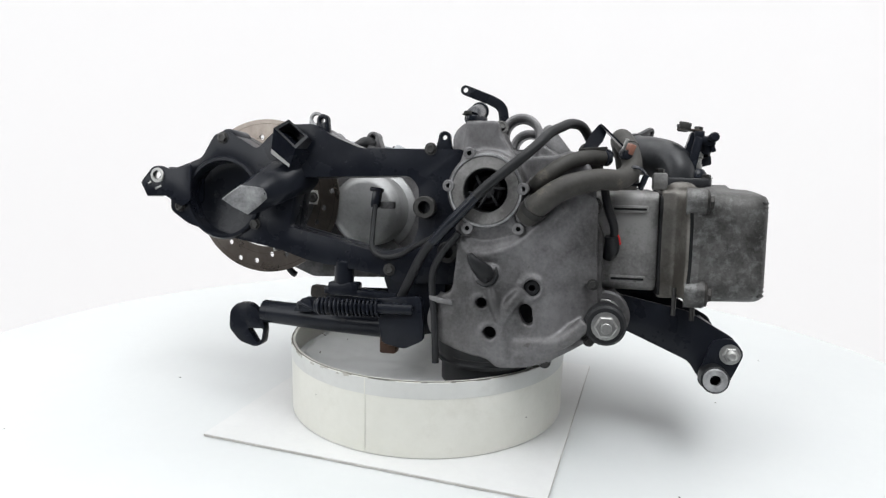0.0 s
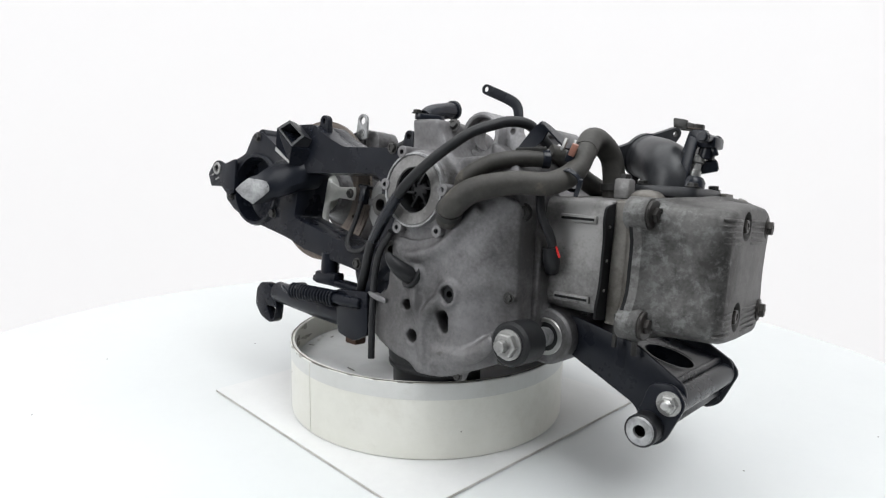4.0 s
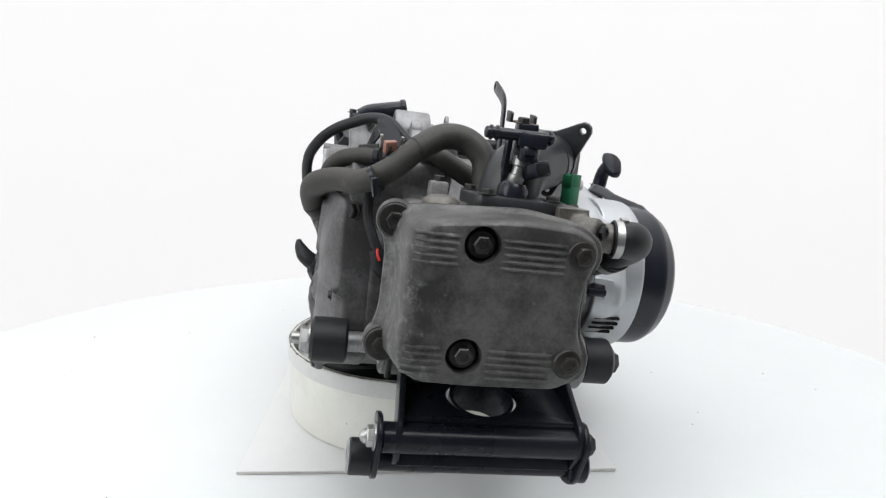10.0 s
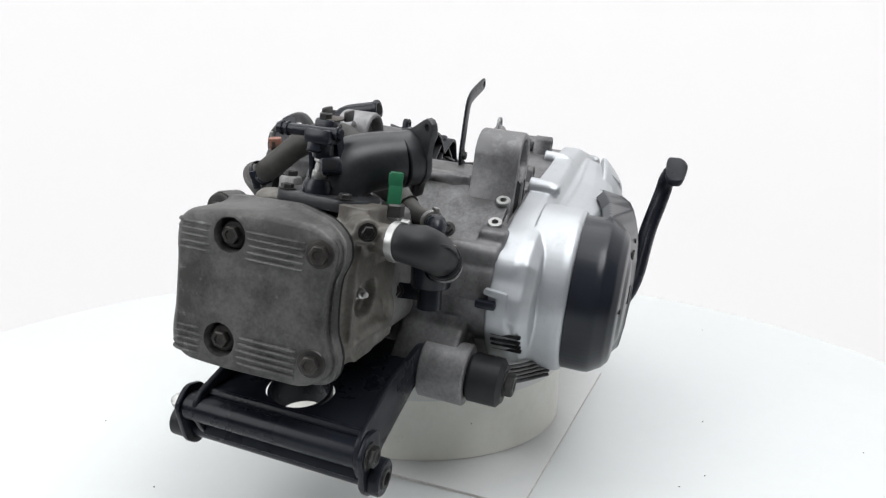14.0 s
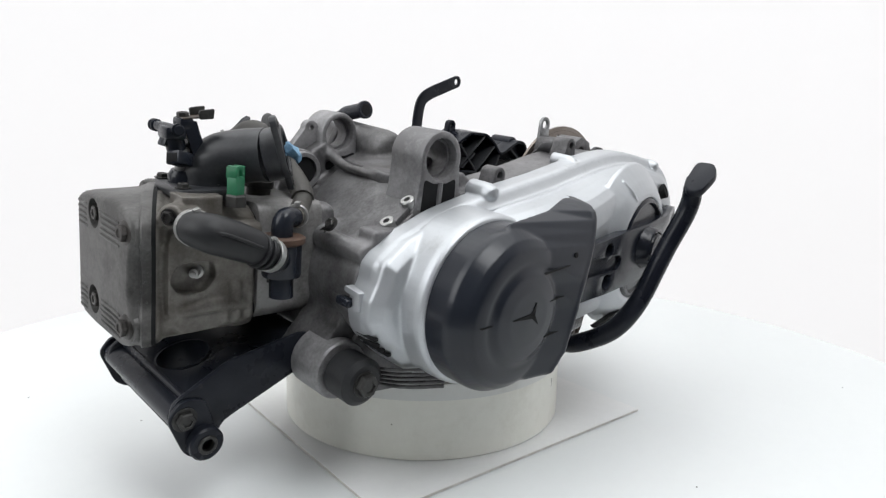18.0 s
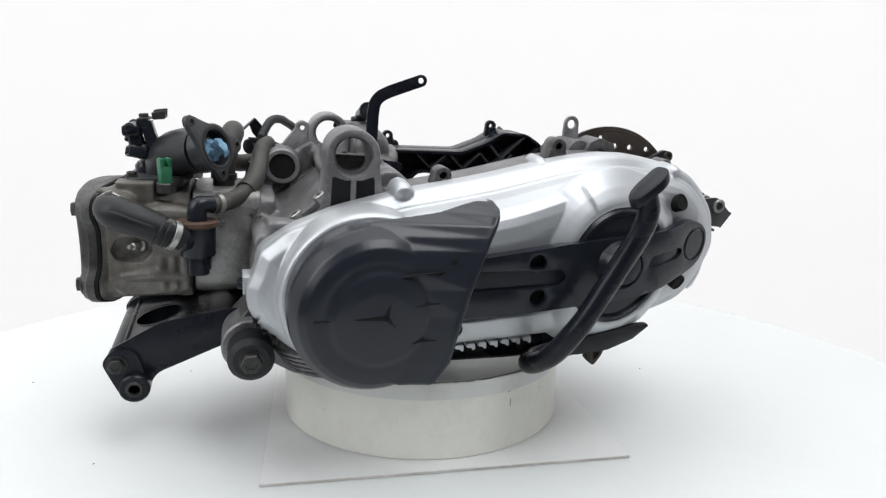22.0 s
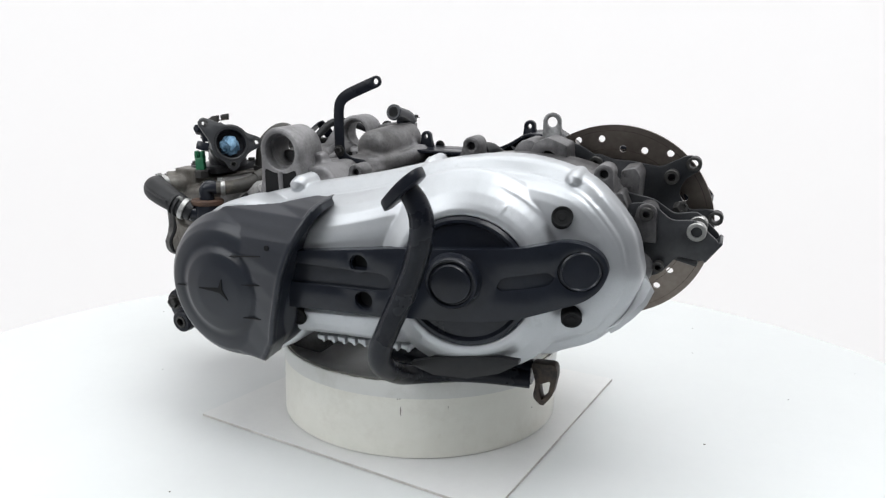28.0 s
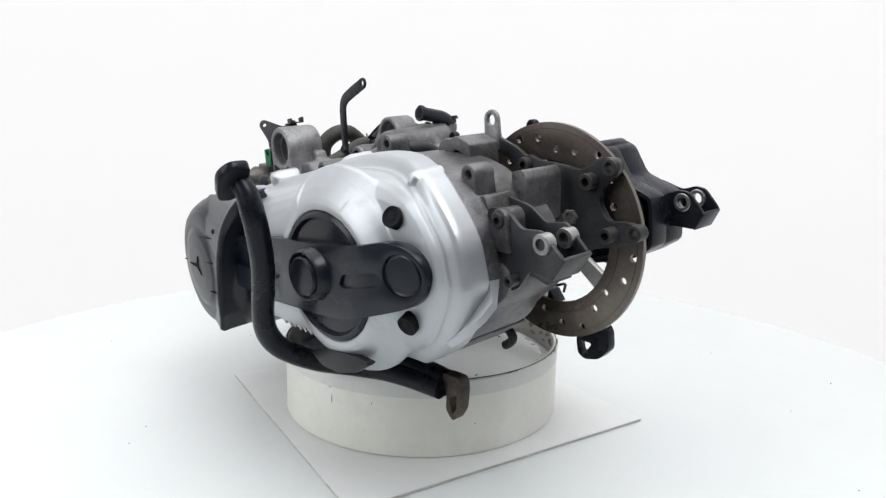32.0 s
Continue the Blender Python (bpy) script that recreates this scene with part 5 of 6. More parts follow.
        for a, r0, r1 in zip(angs, ro, rf):
            r = r0 + (r1 - r0) * kr
            y, z = yc + r * math.cos(a), zc + r * math.sin(a)
            sec.append(((split(y) + dx) * (1 - kx) + 0.4425 * kx, y, z))
        secs.append(sec)
    bm = loft(secs, cap=False)
    bm.faces.new([v for v in bm.verts][:n])
    # front cap with two wells for the centre bolts
    bm.verts.ensure_lookup_table()
    ring = bm.verts[-n:]
    edges = [bm.edges.get((ring[i - 1], ring[i])) for i in range(n)]
    for cy2, cz2 in ((-0.042, 0.302), (-0.046, 0.2105)):
        top = [bm.verts.new((0.4425, y, z)) for y, z in circle(cy2, cz2, 0.0152, 26)]
        low = [bm.verts.new((0.430, y, z)) for y, z in circle(cy2, cz2, 0.0138, 26)]
        edges += [bm.edges.new((top[i - 1], top[i])) for i in range(26)]
        for i in range(26):
            bm.faces.new((top[i - 1], top[i], low[i], low[i - 1]))
        bm.faces.new(low)
    bmesh.ops.triangle_fill(bm, edges=edges, use_beauty=True)
    vc = part("valve_cover", bm, ALU_HEAD, e, "oxidised cast valve cover with ribbed bands")
    for y, z in ((-0.042, 0.302), (-0.046, 0.2105)):
        # near-black disc darkens the well's bottom as painted shade
        part("well_shade", rod((0.4295, y, z), (0.4306, y, z), 0.0137, 24, 0.0002), DARK, vc)
        part("cover_bolt", join(lathe([(0.0118, 0.0), (0.0118, 0.0052), (0.0105, 0.0064), (0.0, 0.0064)], (0.4305, y, z), (1, 0, 0), 26), hexbolt((0.4365, y, z), (1, 0, 0), 0.0078, 0.0068)), BOLT, vc, "dark sunk flanged bolt")
    for x, y, z, n in ((0.3655, -0.1045, 0.3070, (1, -0.1, 0)), (0.3680, -0.1050, 0.1950, (1, -0.1, 0)), (0.4365, 0.0410, 0.3010, (1, 0.08, 0)), (0.4375, 0.0420, 0.2100, (1, 0.08, 0))):
        part("bolt_boss", lathe([(0.0172, -0.02), (0.0172, 0.0), (0.0160, 0.003), (0.0145, 0.003)], (x, y, z), n, 26), ALU_HEAD, vc)
        at = Vector((x, y, z)) + Vector(n).normalized() * 0.0028
        g = 1.0 if y < 0 else 0.84
        k = part("cover_bolt", lathe([(0.0150 * g, 0.0), (0.0152 * g, 0.0022), (0.0140 * g, 0.0036), (0.0095, 0.0042), (0.0, 0.0042)], at, n, 26), BOLT, vc, "dark flanged cover bolt")
        part("bolt_head", hexbolt(at + Vector(n).normalized() * 0.004, n, 0.0082, 0.0050), BOLT, k)
    for z0, ya in ((0.3075, 0.0), (0.2165, -0.003)):
        for i in range(5):
            z = z0 - i * 0.0056
            k = 0.0012 * (2 - abs(i - 2)) if z0 > 0.25 else 0.0012 * abs(i - 2)
            for y0, y1 in ((-0.089, -0.0605 - k + ya), (-0.0255 + k + ya, 0.026)):
                bend = [(0.4345, y0 - 0.0065, z), (0.4390, y0 - 0.0035, z), (0.4418, y0 + 0.003, z)] if y0 < -0.08 else [(0.4405, y0 - 0.002, z)]
                part("band_rib", tube([*bend, (0.4424, y0 + 0.008, z), (0.4424, y1 - 0.003, z), (0.4405, y1 + 0.001, z)], 0.0016, 8, 3), ALU_HEAD, vc)
    # bosses on the head
    part("boss_bolt", hexbolt((0.4125, 0.0665, 0.3195), (1, 0.75, 0), 0.006, washer=0.008), BOLT, hd)
    part("boss", box((0.318, -0.062, 0.332), (0.018, 0.018, 0.022), 0.003), ALU_PALE, hd)
    part("boss_bolt", hexbolt((0.318, -0.062, 0.343), (0, 0, 1), 0.006), DARKST, hd)
    # black sheet behind the cut opening puts shade into the colour
    part("plug_well_shade", prism("y", inset(well, -0.002), 0.0380, 0.0405), DARK, hd, "near-black floor painting the shade round the spark plug")
    part("spark_plug", lathe([(0.0075, 0.0), (0.0075, 0.006), (0.0048, 0.007), (0.0045, 0.018), (0.0026, 0.019), (0.0026, 0.024), (0.0, 0.0245)], (0.374, 0.041, 0.257), (0.55, 0.80, 0.10), 16), STEEL, hd, "spark plug with a pale insulator")
    part("stud", tube([(0.338, -0.095, 0.2), (0.338, -0.095, 0.165)], 0.0028, 8, 2, smooth=False), DARKST, hd)
    part("stud", tube([(0.36, -0.095, 0.19), (0.36, -0.095, 0.160)], 0.0032, 8, 2, smooth=False), DARKST, hd)


def link_arm(e):
    """Black engine mounting link in front, with its bushes and tubes."""
    p = rounded([(0.235, 0.178), (0.274, 0.186), (0.358, 0.170), (0.414, 0.139), (0.418, 0.119), (0.402, 0.095), (0.374, 0.085), (0.362, 0.106), (0.276, 0.142), (0.24, 0.145)], 0.008, 3)
    a = part("mounting_link", prism("y", p, -0.003, 0.003, 0.0015, warp=lambda x, y, z: (x, y - 0.073 - 0.105 * (x - 0.29), z)), BLACK, e, "black-painted pressed steel engine mounting link")
    part("side_plate", prism("y", p, 0.076, 0.082, 0.0015), BLACK, a)
    hole = circle(0, 0, 1, 28)
    slot = [(0.366 + 0.028 * x, -0.005 + 0.034 * y) for x, y in hole]
    bm = prism("z", rounded([(0.25, -0.068), (0.402, -0.086), (0.402, 0.078), (0.25, 0.078)], 0.004), -0.002, 0.002, 0.001, holes=[slot])
    for v in bm.verts:
        v.co.z += 0.172 - max(0.0, v.co.x - 0.27) * 0.27
    part("web_plate", bm, BLACK, a)
    part("hole_rim", lathe([(0.0265, -0.034), (0.031, -0.034), (0.031, 0.002), (0.028, 0.002)], (0.366, -0.005, 0.146), (0.27, 0, 1), 30, closed=True), BLACK, a)
    part("front_web", box((0.398, -0.004, 0.110), (0.004, 0.16, 0.03), 0.001, (0, -18, 0)), BLACK, a)
    part("weld_bead", tube([(0.3985, -0.083, 0.1385), (0.3990, -0.03, 0.1390), (0.3985, 0.03, 0.1388), (0.3985, 0.076, 0.1385)], 0.0030, 8, 6), BLACK, a)
    part("cross_tube", rod((0.404, -0.100, 0.122), (0.404, 0.078, 0.122), 0.0135, 24), BLACK, a, "black cross tube")
    part("cross_tube", rod((0.386, -0.106, 0.095), (0.386, 0.084, 0.095), 0.0125, 24), BLACK, a)
    for y0, y1, r in ((-0.125, -0.10, 0.0165), (0.078, 0.098, 0.0175)):
        part("bush", pipe((0.386, y0, 0.0945), (0.386, y1, 0.0945), r, 0.009, 26), BLACK if y1 > 0 else RUBBER, a)
        end = y0 if y0 < 0 else y1
        s = -1 if y0 < 0 else 1
        part("bush_sleeve", pipe((0.386, end - s * 0.004, 0.0945), (0.386, end + s * 0.0016, 0.0945), 0.0145 if s < 0 else 0.0100, 0.0065, 22), SCRAPED if s < 0 else DARKST, a, "worn bare bush sleeve")
    for y, s in ((-0.100, -1), (0.082, 1)):
        part("end_plate", prism("y", rounded([(0.384, 0.139), (0.408, 0.143), (0.422, 0.125), (0.404, 0.083), (0.386, 0.073), (0.368, 0.086)], 0.008, 3), min(y, y + s * 0.005), max(y, y + s * 0.005), 0.001), BLACK, a)
        part("link_bolt", hexbolt((0.405, y + s * 0.005, 0.123), (0, s, 0), 0.0095, 0.008, washer=0.0125), STEEL if s < 0 else DARKST, a)
    part("bolt_dome", lathe([(0.0065, 0), (0.0065, 0.003), (0.004, 0.006), (0.0, 0.007)], (0.405, -0.112, 0.123), (0, -1, 0), 16), STEEL, a)
    # main pivots on the crankcase
    r = part("front_mount", pipe((0.255, -0.094, 0.1595), (0.255, -0.048, 0.1595), 0.0320, 0.0185, 34), ALU, e, "cast front mount with rubber bush")
    part("sleeve", rod((0.255, -0.135, 0.1595), (0.255, -0.08, 0.1595), 0.0110, 20), SCRAPED, r, "dull bare steel sleeve")
    part("seal_ring", pipe((0.255, -0.0955, 0.1595), (0.255, -0.090, 0.1595), 0.0215, 0.0165, 30), STEEL, r)
    part("inner_rubber", pipe((0.255, -0.0935, 0.1595), (0.255, -0.060, 0.1595), 0.0186, 0.0105, 28), RUBBER, r)
    part("rubber_bush", lathe([(0.021, 0), (0.024, 0.003), (0.024, 0.036), (0.021, 0.039)], (0.254, -0.168, 0.1595), (0, 1, 0), 30), RUBBER, r)
    part("nut", hexbolt((0.254, -0.168, 0.1595), (0, -1, 0), 0.0135, 0.011, washer=0.0165), STEEL, r, "zinc-plated flange nut")
    part("bolt_tip", rod((0.254, -0.178, 0.1595), (0.254, -0.188, 0.1595), 0.0065, 14), STEEL, r)
    l = part("front_mount", rod((0.254, 0.082, 0.156), (0.254, 0.132, 0.156), 0.033, 36, 0.002), ALU_TOP, e, "cast front mount with rubber bush")
    part("rubber_bush", lathe([(0.022, 0), (0.026, 0.004), (0.026, 0.034), (0.020, 0.039)], (0.254, 0.132, 0.156), (0, 1, 0), 32), RUBBER, l)
    part("nut", hexbolt((0.254, 0.170, 0.156), (0, 1, 0), 0.0125, 0.011, washer=0.014), DARKST, l)
    part("sump", prism("y", rounded([(0.08, 0.13), (0.10, 0.103), (0.20, 0.112), (0.245, 0.14), (0.23, 0.2), (0.08, 0.2)], 0.01), 0.0, 0.125, 0.006), ALU, e, "finned cast sump")
    for i in range(5):
        part("sump_fin", tube([(0.235 - i * 0.004, 0.10, 0.150 - i * 0.006), (0.215 - i * 0.004, 0.165, 0.160 - i * 0.006), (0.17, 0.205, 0.166 - i * 0.005)], 0.0022, 8, 4), ALU, e)


def centre_stand(e):
    s = part("centre_stand", rod((0.0, -0.150, 0.138), (0.0, 0.13, 0.138), 0.015, 20), BLACK, e, "folded black steel centre stand")
    part("stand_leg", tube([(0.01, -0.138, 0.138), (-0.08, -0.130, 0.138), (-0.200, -0.118, 0.142)], [0.0175, 0.0165, 0.0155], 16, 4), BLACK, s)
    part("stand_leg", tube([(0.01, 0.125, 0.136), (-0.08, 0.123, 0.133), (-0.200, 0.118, 0.132)], [0.0175, 0.0165, 0.0155], 16, 4), BLACK, s)
    for y, mt, o, eye in ((-0.117, BLACK, [(-0.2380, 0.1524), (-0.2495, 0.1413), (-0.2510, 0.1158), (-0.2349, 0.0983), (-0.2108, 0.0918), (-0.2000, 0.0974), (-0.1973, 0.1183), (-0.2022, 0.1372), (-0.2205, 0.1522)], [(-0.2236, 0.1174), (-0.1999, 0.1180), (-0.2027, 0.1011), (-0.2090, 0.0965)]), (0.118, WORN, [(-0.1986, 0.1470), (-0.2295, 0.1497), (-0.2321, 0.1373), (-0.2273, 0.1092), (-0.2148, 0.0910), (-0.2021, 0.1016), (-0.2056, 0.1211)], [(-0.2097, 0.1198), (-0.2235, 0.1270), (-0.2213, 0.1090), (-0.2135, 0.0996)])):
        part("stand_foot", prism("y", rounded(o, 0.006, 3), y - 0.007, y + 0.007, 0.0012, holes=[rounded(eye, 0.003, 2)]), mt, s, "worn folded stand foot")
    part("stand_bracket", prism("y", rounded([(-0.03, 0.175), (0.03, 0.18), (0.035, 0.125), (0.01, 0.112), (-0.02, 0.118)], 0.006), -0.158, -0.150, 0.002), BLACK, s)
    part("stand_bracket", prism("y", rounded([(-0.03, 0.2), (0.055, 0.2), (0.05, 0.13), (0.0, 0.12)], 0.006), -0.125, -0.105, 0.002), BLACK, s)
    part("rusty_stop", box((-0.019, -0.125, 0.111), (0.022, 0.02, 0.024), 0.003), RUST, s, "rusty stand stop")
    # return spring
    y, z0, r = -0.172, 0.163, 0.0098
    n, turns = 260, 15
    coil = [(-0.1 + 0.078 * i / n, y + 0.010 * i / n + r * math.cos(2 * math.pi * turns * i / n), z0 + r * math.sin(2 * math.pi * turns * i / n)) for i in range(n + 1)]
    part("spring", tube(coil, 0.0019, 6, 1, smooth=False), BLACK, s, "black coiled return spring")
    part("spring_hook", tube([(-0.1, y, z0 - 0.008), (-0.118, y, z0), (-0.128, y + 0.004, z0 + 0.002), (-0.132, y + 0.012, z0 - 0.006)], 0.0022, 8, 5), BLACK, s)
    part("spring_sleeve", rod((-0.105, y, z0), (0.02, y + 0.014, z0), 0.0072, 14), BLACK, s)
    part("spring_anchor", tube([(-0.022, -0.162, 0.163), (0.01, -0.158, 0.165), (0.03, -0.15, 0.16)], 0.0035, 8, 5), DARKST, s)
    part("spring_post", prism("y", rounded([(-0.145, 0.150), (-0.132, 0.168), (-0.12, 0.167), (-0.118, 0.150)], 0.003), -0.150, -0.130, 0.002), BLACK, s)
    part("arm_stub", join(rod((-0.085, -0.12, 0.217), (-0.085, -0.12, 0.186), 0.013, 18), box((-0.083, -0.122, 0.180), (0.042, 0.02, 0.018), 0.003)), BLACK, s)
    part("side_rail", box((-0.06, -0.12, 0.175), (0.10, 0.022, 0.01), 0.003, (0, 3, 0)), BLACK, s)
    # foot lever
    f = part("foot_lever", tube([(-0.20, 0.128, 0.128), (-0.150, 0.140, 0.130), (-0.112, 0.156, 0.132), (-0.084, 0.180, 0.136), (-0.0715, 0.210, 0.147), (-0.0705, 0.240, 0.1655), (-0.0725, 0.262, 0.1845), (-0.0800, 0.2755, 0.2070), (-0.0935, 0.2825, 0.2335), (-0.1090, 0.2852, 0.2645), (-0.1245, 0.2885, 0.2970), (-0.1385, 0.2955, 0.3340), (-0.1412, 0.2992, 0.3560), (-0.1370, 0.3005, 0.3715), (-0.1300, 0.3035, 0.3840)], [0.012, 0.012, 0.012, 0.012, 0.0125, 0.0125, 0.0125, 0.0125, 0.012, 0.012, 0.012, 0.0120, 0.0118, 0.0112, 0.010], 16), BLACK, e, "bent black tubular foot lever")
    part("lever_guard", loft([[(x, y + a * 0.006, z + q * h) for a, q in ((-1, 0), (-0.6, 1), (0.6, 1), (1, 0), (0.6, -1), (-0.6, -1))] for x, y, z, h in ((-0.092, 0.224, 0.172, 0.002), (-0.12, 0.229, 0.176, 0.010), (-0.16, 0.231, 0.183, 0.0125), (-0.195, 0.229, 0.191, 0.009), (-0.215, 0.226, 0.197, 0.002))]), RUBBER, f, "ribbed black rubber guard")
    part("lever_pad", prism("z", rounded([(-0.146, 0.296), (-0.120, 0.297), (-0.111, 0.305), (-0.112, 0.322), (-0.136, 0.328), (-0.147, 0.318)], 0.007, 3), 0.382, 0.391, 0.003, warp=lambda x, y, z: (x + (z - 0.386) * 0.5, y, z - (x + 0.13) * 0.95 - ((x + 0.13) / 0.035) ** 2 * 0.002)), BLACK, f)


def intake(e):
    """Intake manifold, injector and sensors on the head."""
    b = part("intake_base", prism("z", rounded([(0.318, -0.042), (0.386, -0.038), (0.393, 0.034), (0.376, 0.047), (0.328, 0.042)], 0.008, 3), 0.327, 0.3385, 0.002), DUSTY, e, "black plastic intake base flange")
    for x, y in ((0.326, -0.033), (0.380, -0.029), (0.384, 0.030)):
        part("bolt", hexbolt((x, y, 0.3385), (0, 0, 1), 0.0058, washer=0.008), DARKST, b)
    m = part("intake_manifold", tube([(0.344, 0.000, 0.334), (0.344, 0.002, 0.349), (0.335, 0.010, 0.3620), (0.318, 0.027, 0.3695), (0.303, 0.0435, 0.3735)], [0.0285, 0.0285, 0.0285, 0.0280, 0.0275], 26), DUSTY, e, "black plastic curved intake manifold")
    at, n = Vector((0.2905, 0.0525, 0.377)), Vector((-0.785, 0.563, 0.256)).normalized()
    part("manifold_mouth", pipe(at - n * 0.018, at + n * 0.001, 0.0272, 0.0212, 30), DUSTY, m)
    # flange: a plate drawn tight round its bore and three ears
    u = Vector((0, 0, 1)).cross(n).normalized()
    v = n.cross(u)
    ears = [((Vector(p) - at).dot(u), (Vector(p) - at).dot(v)) for p in ((0.317, 0.075, 0.4075), (0.284, 0.058, 0.347), (0.268, 0.022, 0.377))]

    def rim(a):
        d = Vector((math.cos(a), math.sin(a)))
        best = 0.0285
        for p in ears:
            q = Vector(p)
            for k in np.linspace(0.0, 1.0, 14):
                c, r = q * float(k), 0.0285 + (0.0085 - 0.0285) * float(k) ** 0.7
                along = c.dot(d)
                off = c.length_squared - along * along
                if off < r * r and along > 0:
                    best = max(best, along + math.sqrt(r * r - off))
        return (d.x * best, d.y * best)
    fl = prism("z", [rim(2 * math.pi * i / 72) for i in range(72)], -0.002, 0.0045, 0.0008, holes=[circle(0, 0, 0.0212, 30)] + [circle(p[0], p[1], 0.0034, 12) for p in ears])
    bmesh.ops.transform(fl, matrix=Matrix.Translation(at) @ Matrix((u, v, n)).transposed().to_4x4(), verts=fl.verts)
    g = part("intake_flange", fl, DUSTY, m, "black three-eared flange with a sealing groove")
    part("groove", lathe([(0.0232, 0.0042), (0.0252, 0.0042), (0.0252, 0.0052), (0.0232, 0.0052)], at, n, 32, closed=True), RUBBER, g)
    for p in ears:
        q = at + u * p[0] + v * p[1]
        part("ear_sleeve", pipe(q - n * 0.002, q + n * 0.0052, 0.0052, 0.0034, 14), DARKST, g)
    r = part("fuel_rail", rod((0.3865, -0.039, 0.392), (0.3850, 0.022, 0.3930), 0.0050, 16), BLACKP, m, "black fuel rail with injector")
    part("rail_body", join(box((0.3840, 0.003, 0.3890), (0.020, 0.026, 0.013), 0.003, (0, 0, -4)), rod((0.3825, 0.0035, 0.386), (0.3795, 0.003, 0.3715), 0.0092, 18), box((0.3900, 0.000, 0.3800), (0.006, 0.012, 0.010), 0.0015, (0, -20, 12))), BLACKP, r)
    for f in (0.06, 0.15, 0.93):
        p0, p1 = Vector((0.3865, -0.039, 0.392)), Vector((0.3850, 0.022, 0.3930))
        part("collar", rod(p0.lerp(p1, f), p0.lerp(p1, f + 0.035), 0.0064, 16), BLACKP, r)
    part("injector", lathe([(0.0062, 0.0), (0.0072, 0.002), (0.0072, 0.008), (0.006, 0.009), (0.006, 0.016), (0.0078, 0.017), (0.0078, 0.023), (0.0065, 0.025)], (0.371, -0.003, 0.350), (0.06, 0.16, 1), 20), STEEL, r, "bright injector body")
    part("injector_seat", lathe([(0.014, 0.0), (0.014, 0.008), (0.0105, 0.013), (0.0085, 0.013)], (0.370, -0.004, 0.3385), (0.06, 0.1, 1), 22), BLACKP, r)
    k = part("injector_plug", box((0.380, 0.0125, 0.3645), (0.020, 0.017, 0.0135), 0.002, (12, -14, 22)), BLACKP, r)
    part("socket", box((0.3893, 0.0162, 0.3665), (0.0012, 0.012, 0.0085), 0.0004, (12, -14, 22)), DARK, k)
    part("rail_bracket", loft([[(x - 0.007, y - 0.0075, z), (x + 0.007, y - 0.0075, z), (x + 0.007, y + 0.0075, z), (x - 0.007, y + 0.0075, z)] for x, y, z in ((0.353, 0.004, 0.345), (0.359, 0.005, 0.368), (0.366, 0.003, 0.390), (0.369, 0.002, 0.401))]), BLACKP, r)
    part("bracket_rib", prism("y", rounded([(0.354, 0.337), (0.366, 0.337), (0.376, 0.392), (0.366, 0.396)], 0.003), -0.0150, -0.0105, 0.001), BLACKP, r)
    cl = part("rail_clip", prism("y", [(0.376, 0.4025), (0.376, 0.4040), (0.366, 0.4050), (0.345, 0.4075), (0.345, 0.4058), (0.366, 0.4033)], -0.0085, 0.0105, 0.0005), WORN, r, "rust-tinged folded steel clip")
    for y, z in ((-0.0105, 0.4115), (0.0115, 0.4105)):
        part("tab", prism("y", rounded([(0.346, z - 0.006), (0.360, z - 0.0075), (0.3615, z + 0.0010), (0.356, z + 0.0025), (0.345, z + 0.0040)], 0.0015, 2), y - 0.0014, y + 0.0014, 0.0006), DARKST, cl)
    part("clip_block", box((0.372, 0.001, 0.3975), (0.014, 0.019, 0.012), 0.002), BLACKP, r)
    part("clip_screw", hexbolt((0.371, -0.002, 0.4035), (0.1, 0, 1), 0.0060, 0.0055), DARKST, r)
    s = part("temperature_sensor", box((0.345, 0.0600, 0.3440), (0.0130, 0.0125, 0.022), 0.0015, (0, 0, 25)), GREEN, e, "green plastic temperature sensor plug")
    for d in (-0.0045, 0.0045):
        part("sensor_prong", box((0.345 + d * 0.9, 0.0600 + d * 0.42, 0.3590), (0.0042, 0.0115, 0.012), 0.0008, (0, 0, 25)), GREEN, s)
    part("sensor_back", box((0.3475, 0.0552, 0.3580), (0.0125, 0.0028, 0.011), 0.0006, (0, 0, 25)), GREEN, s)
    part("hex_base", hexbolt((0.344, 0.0595, 0.325), (0, 0, 1), 0.011, 0.012), DARKST, s)


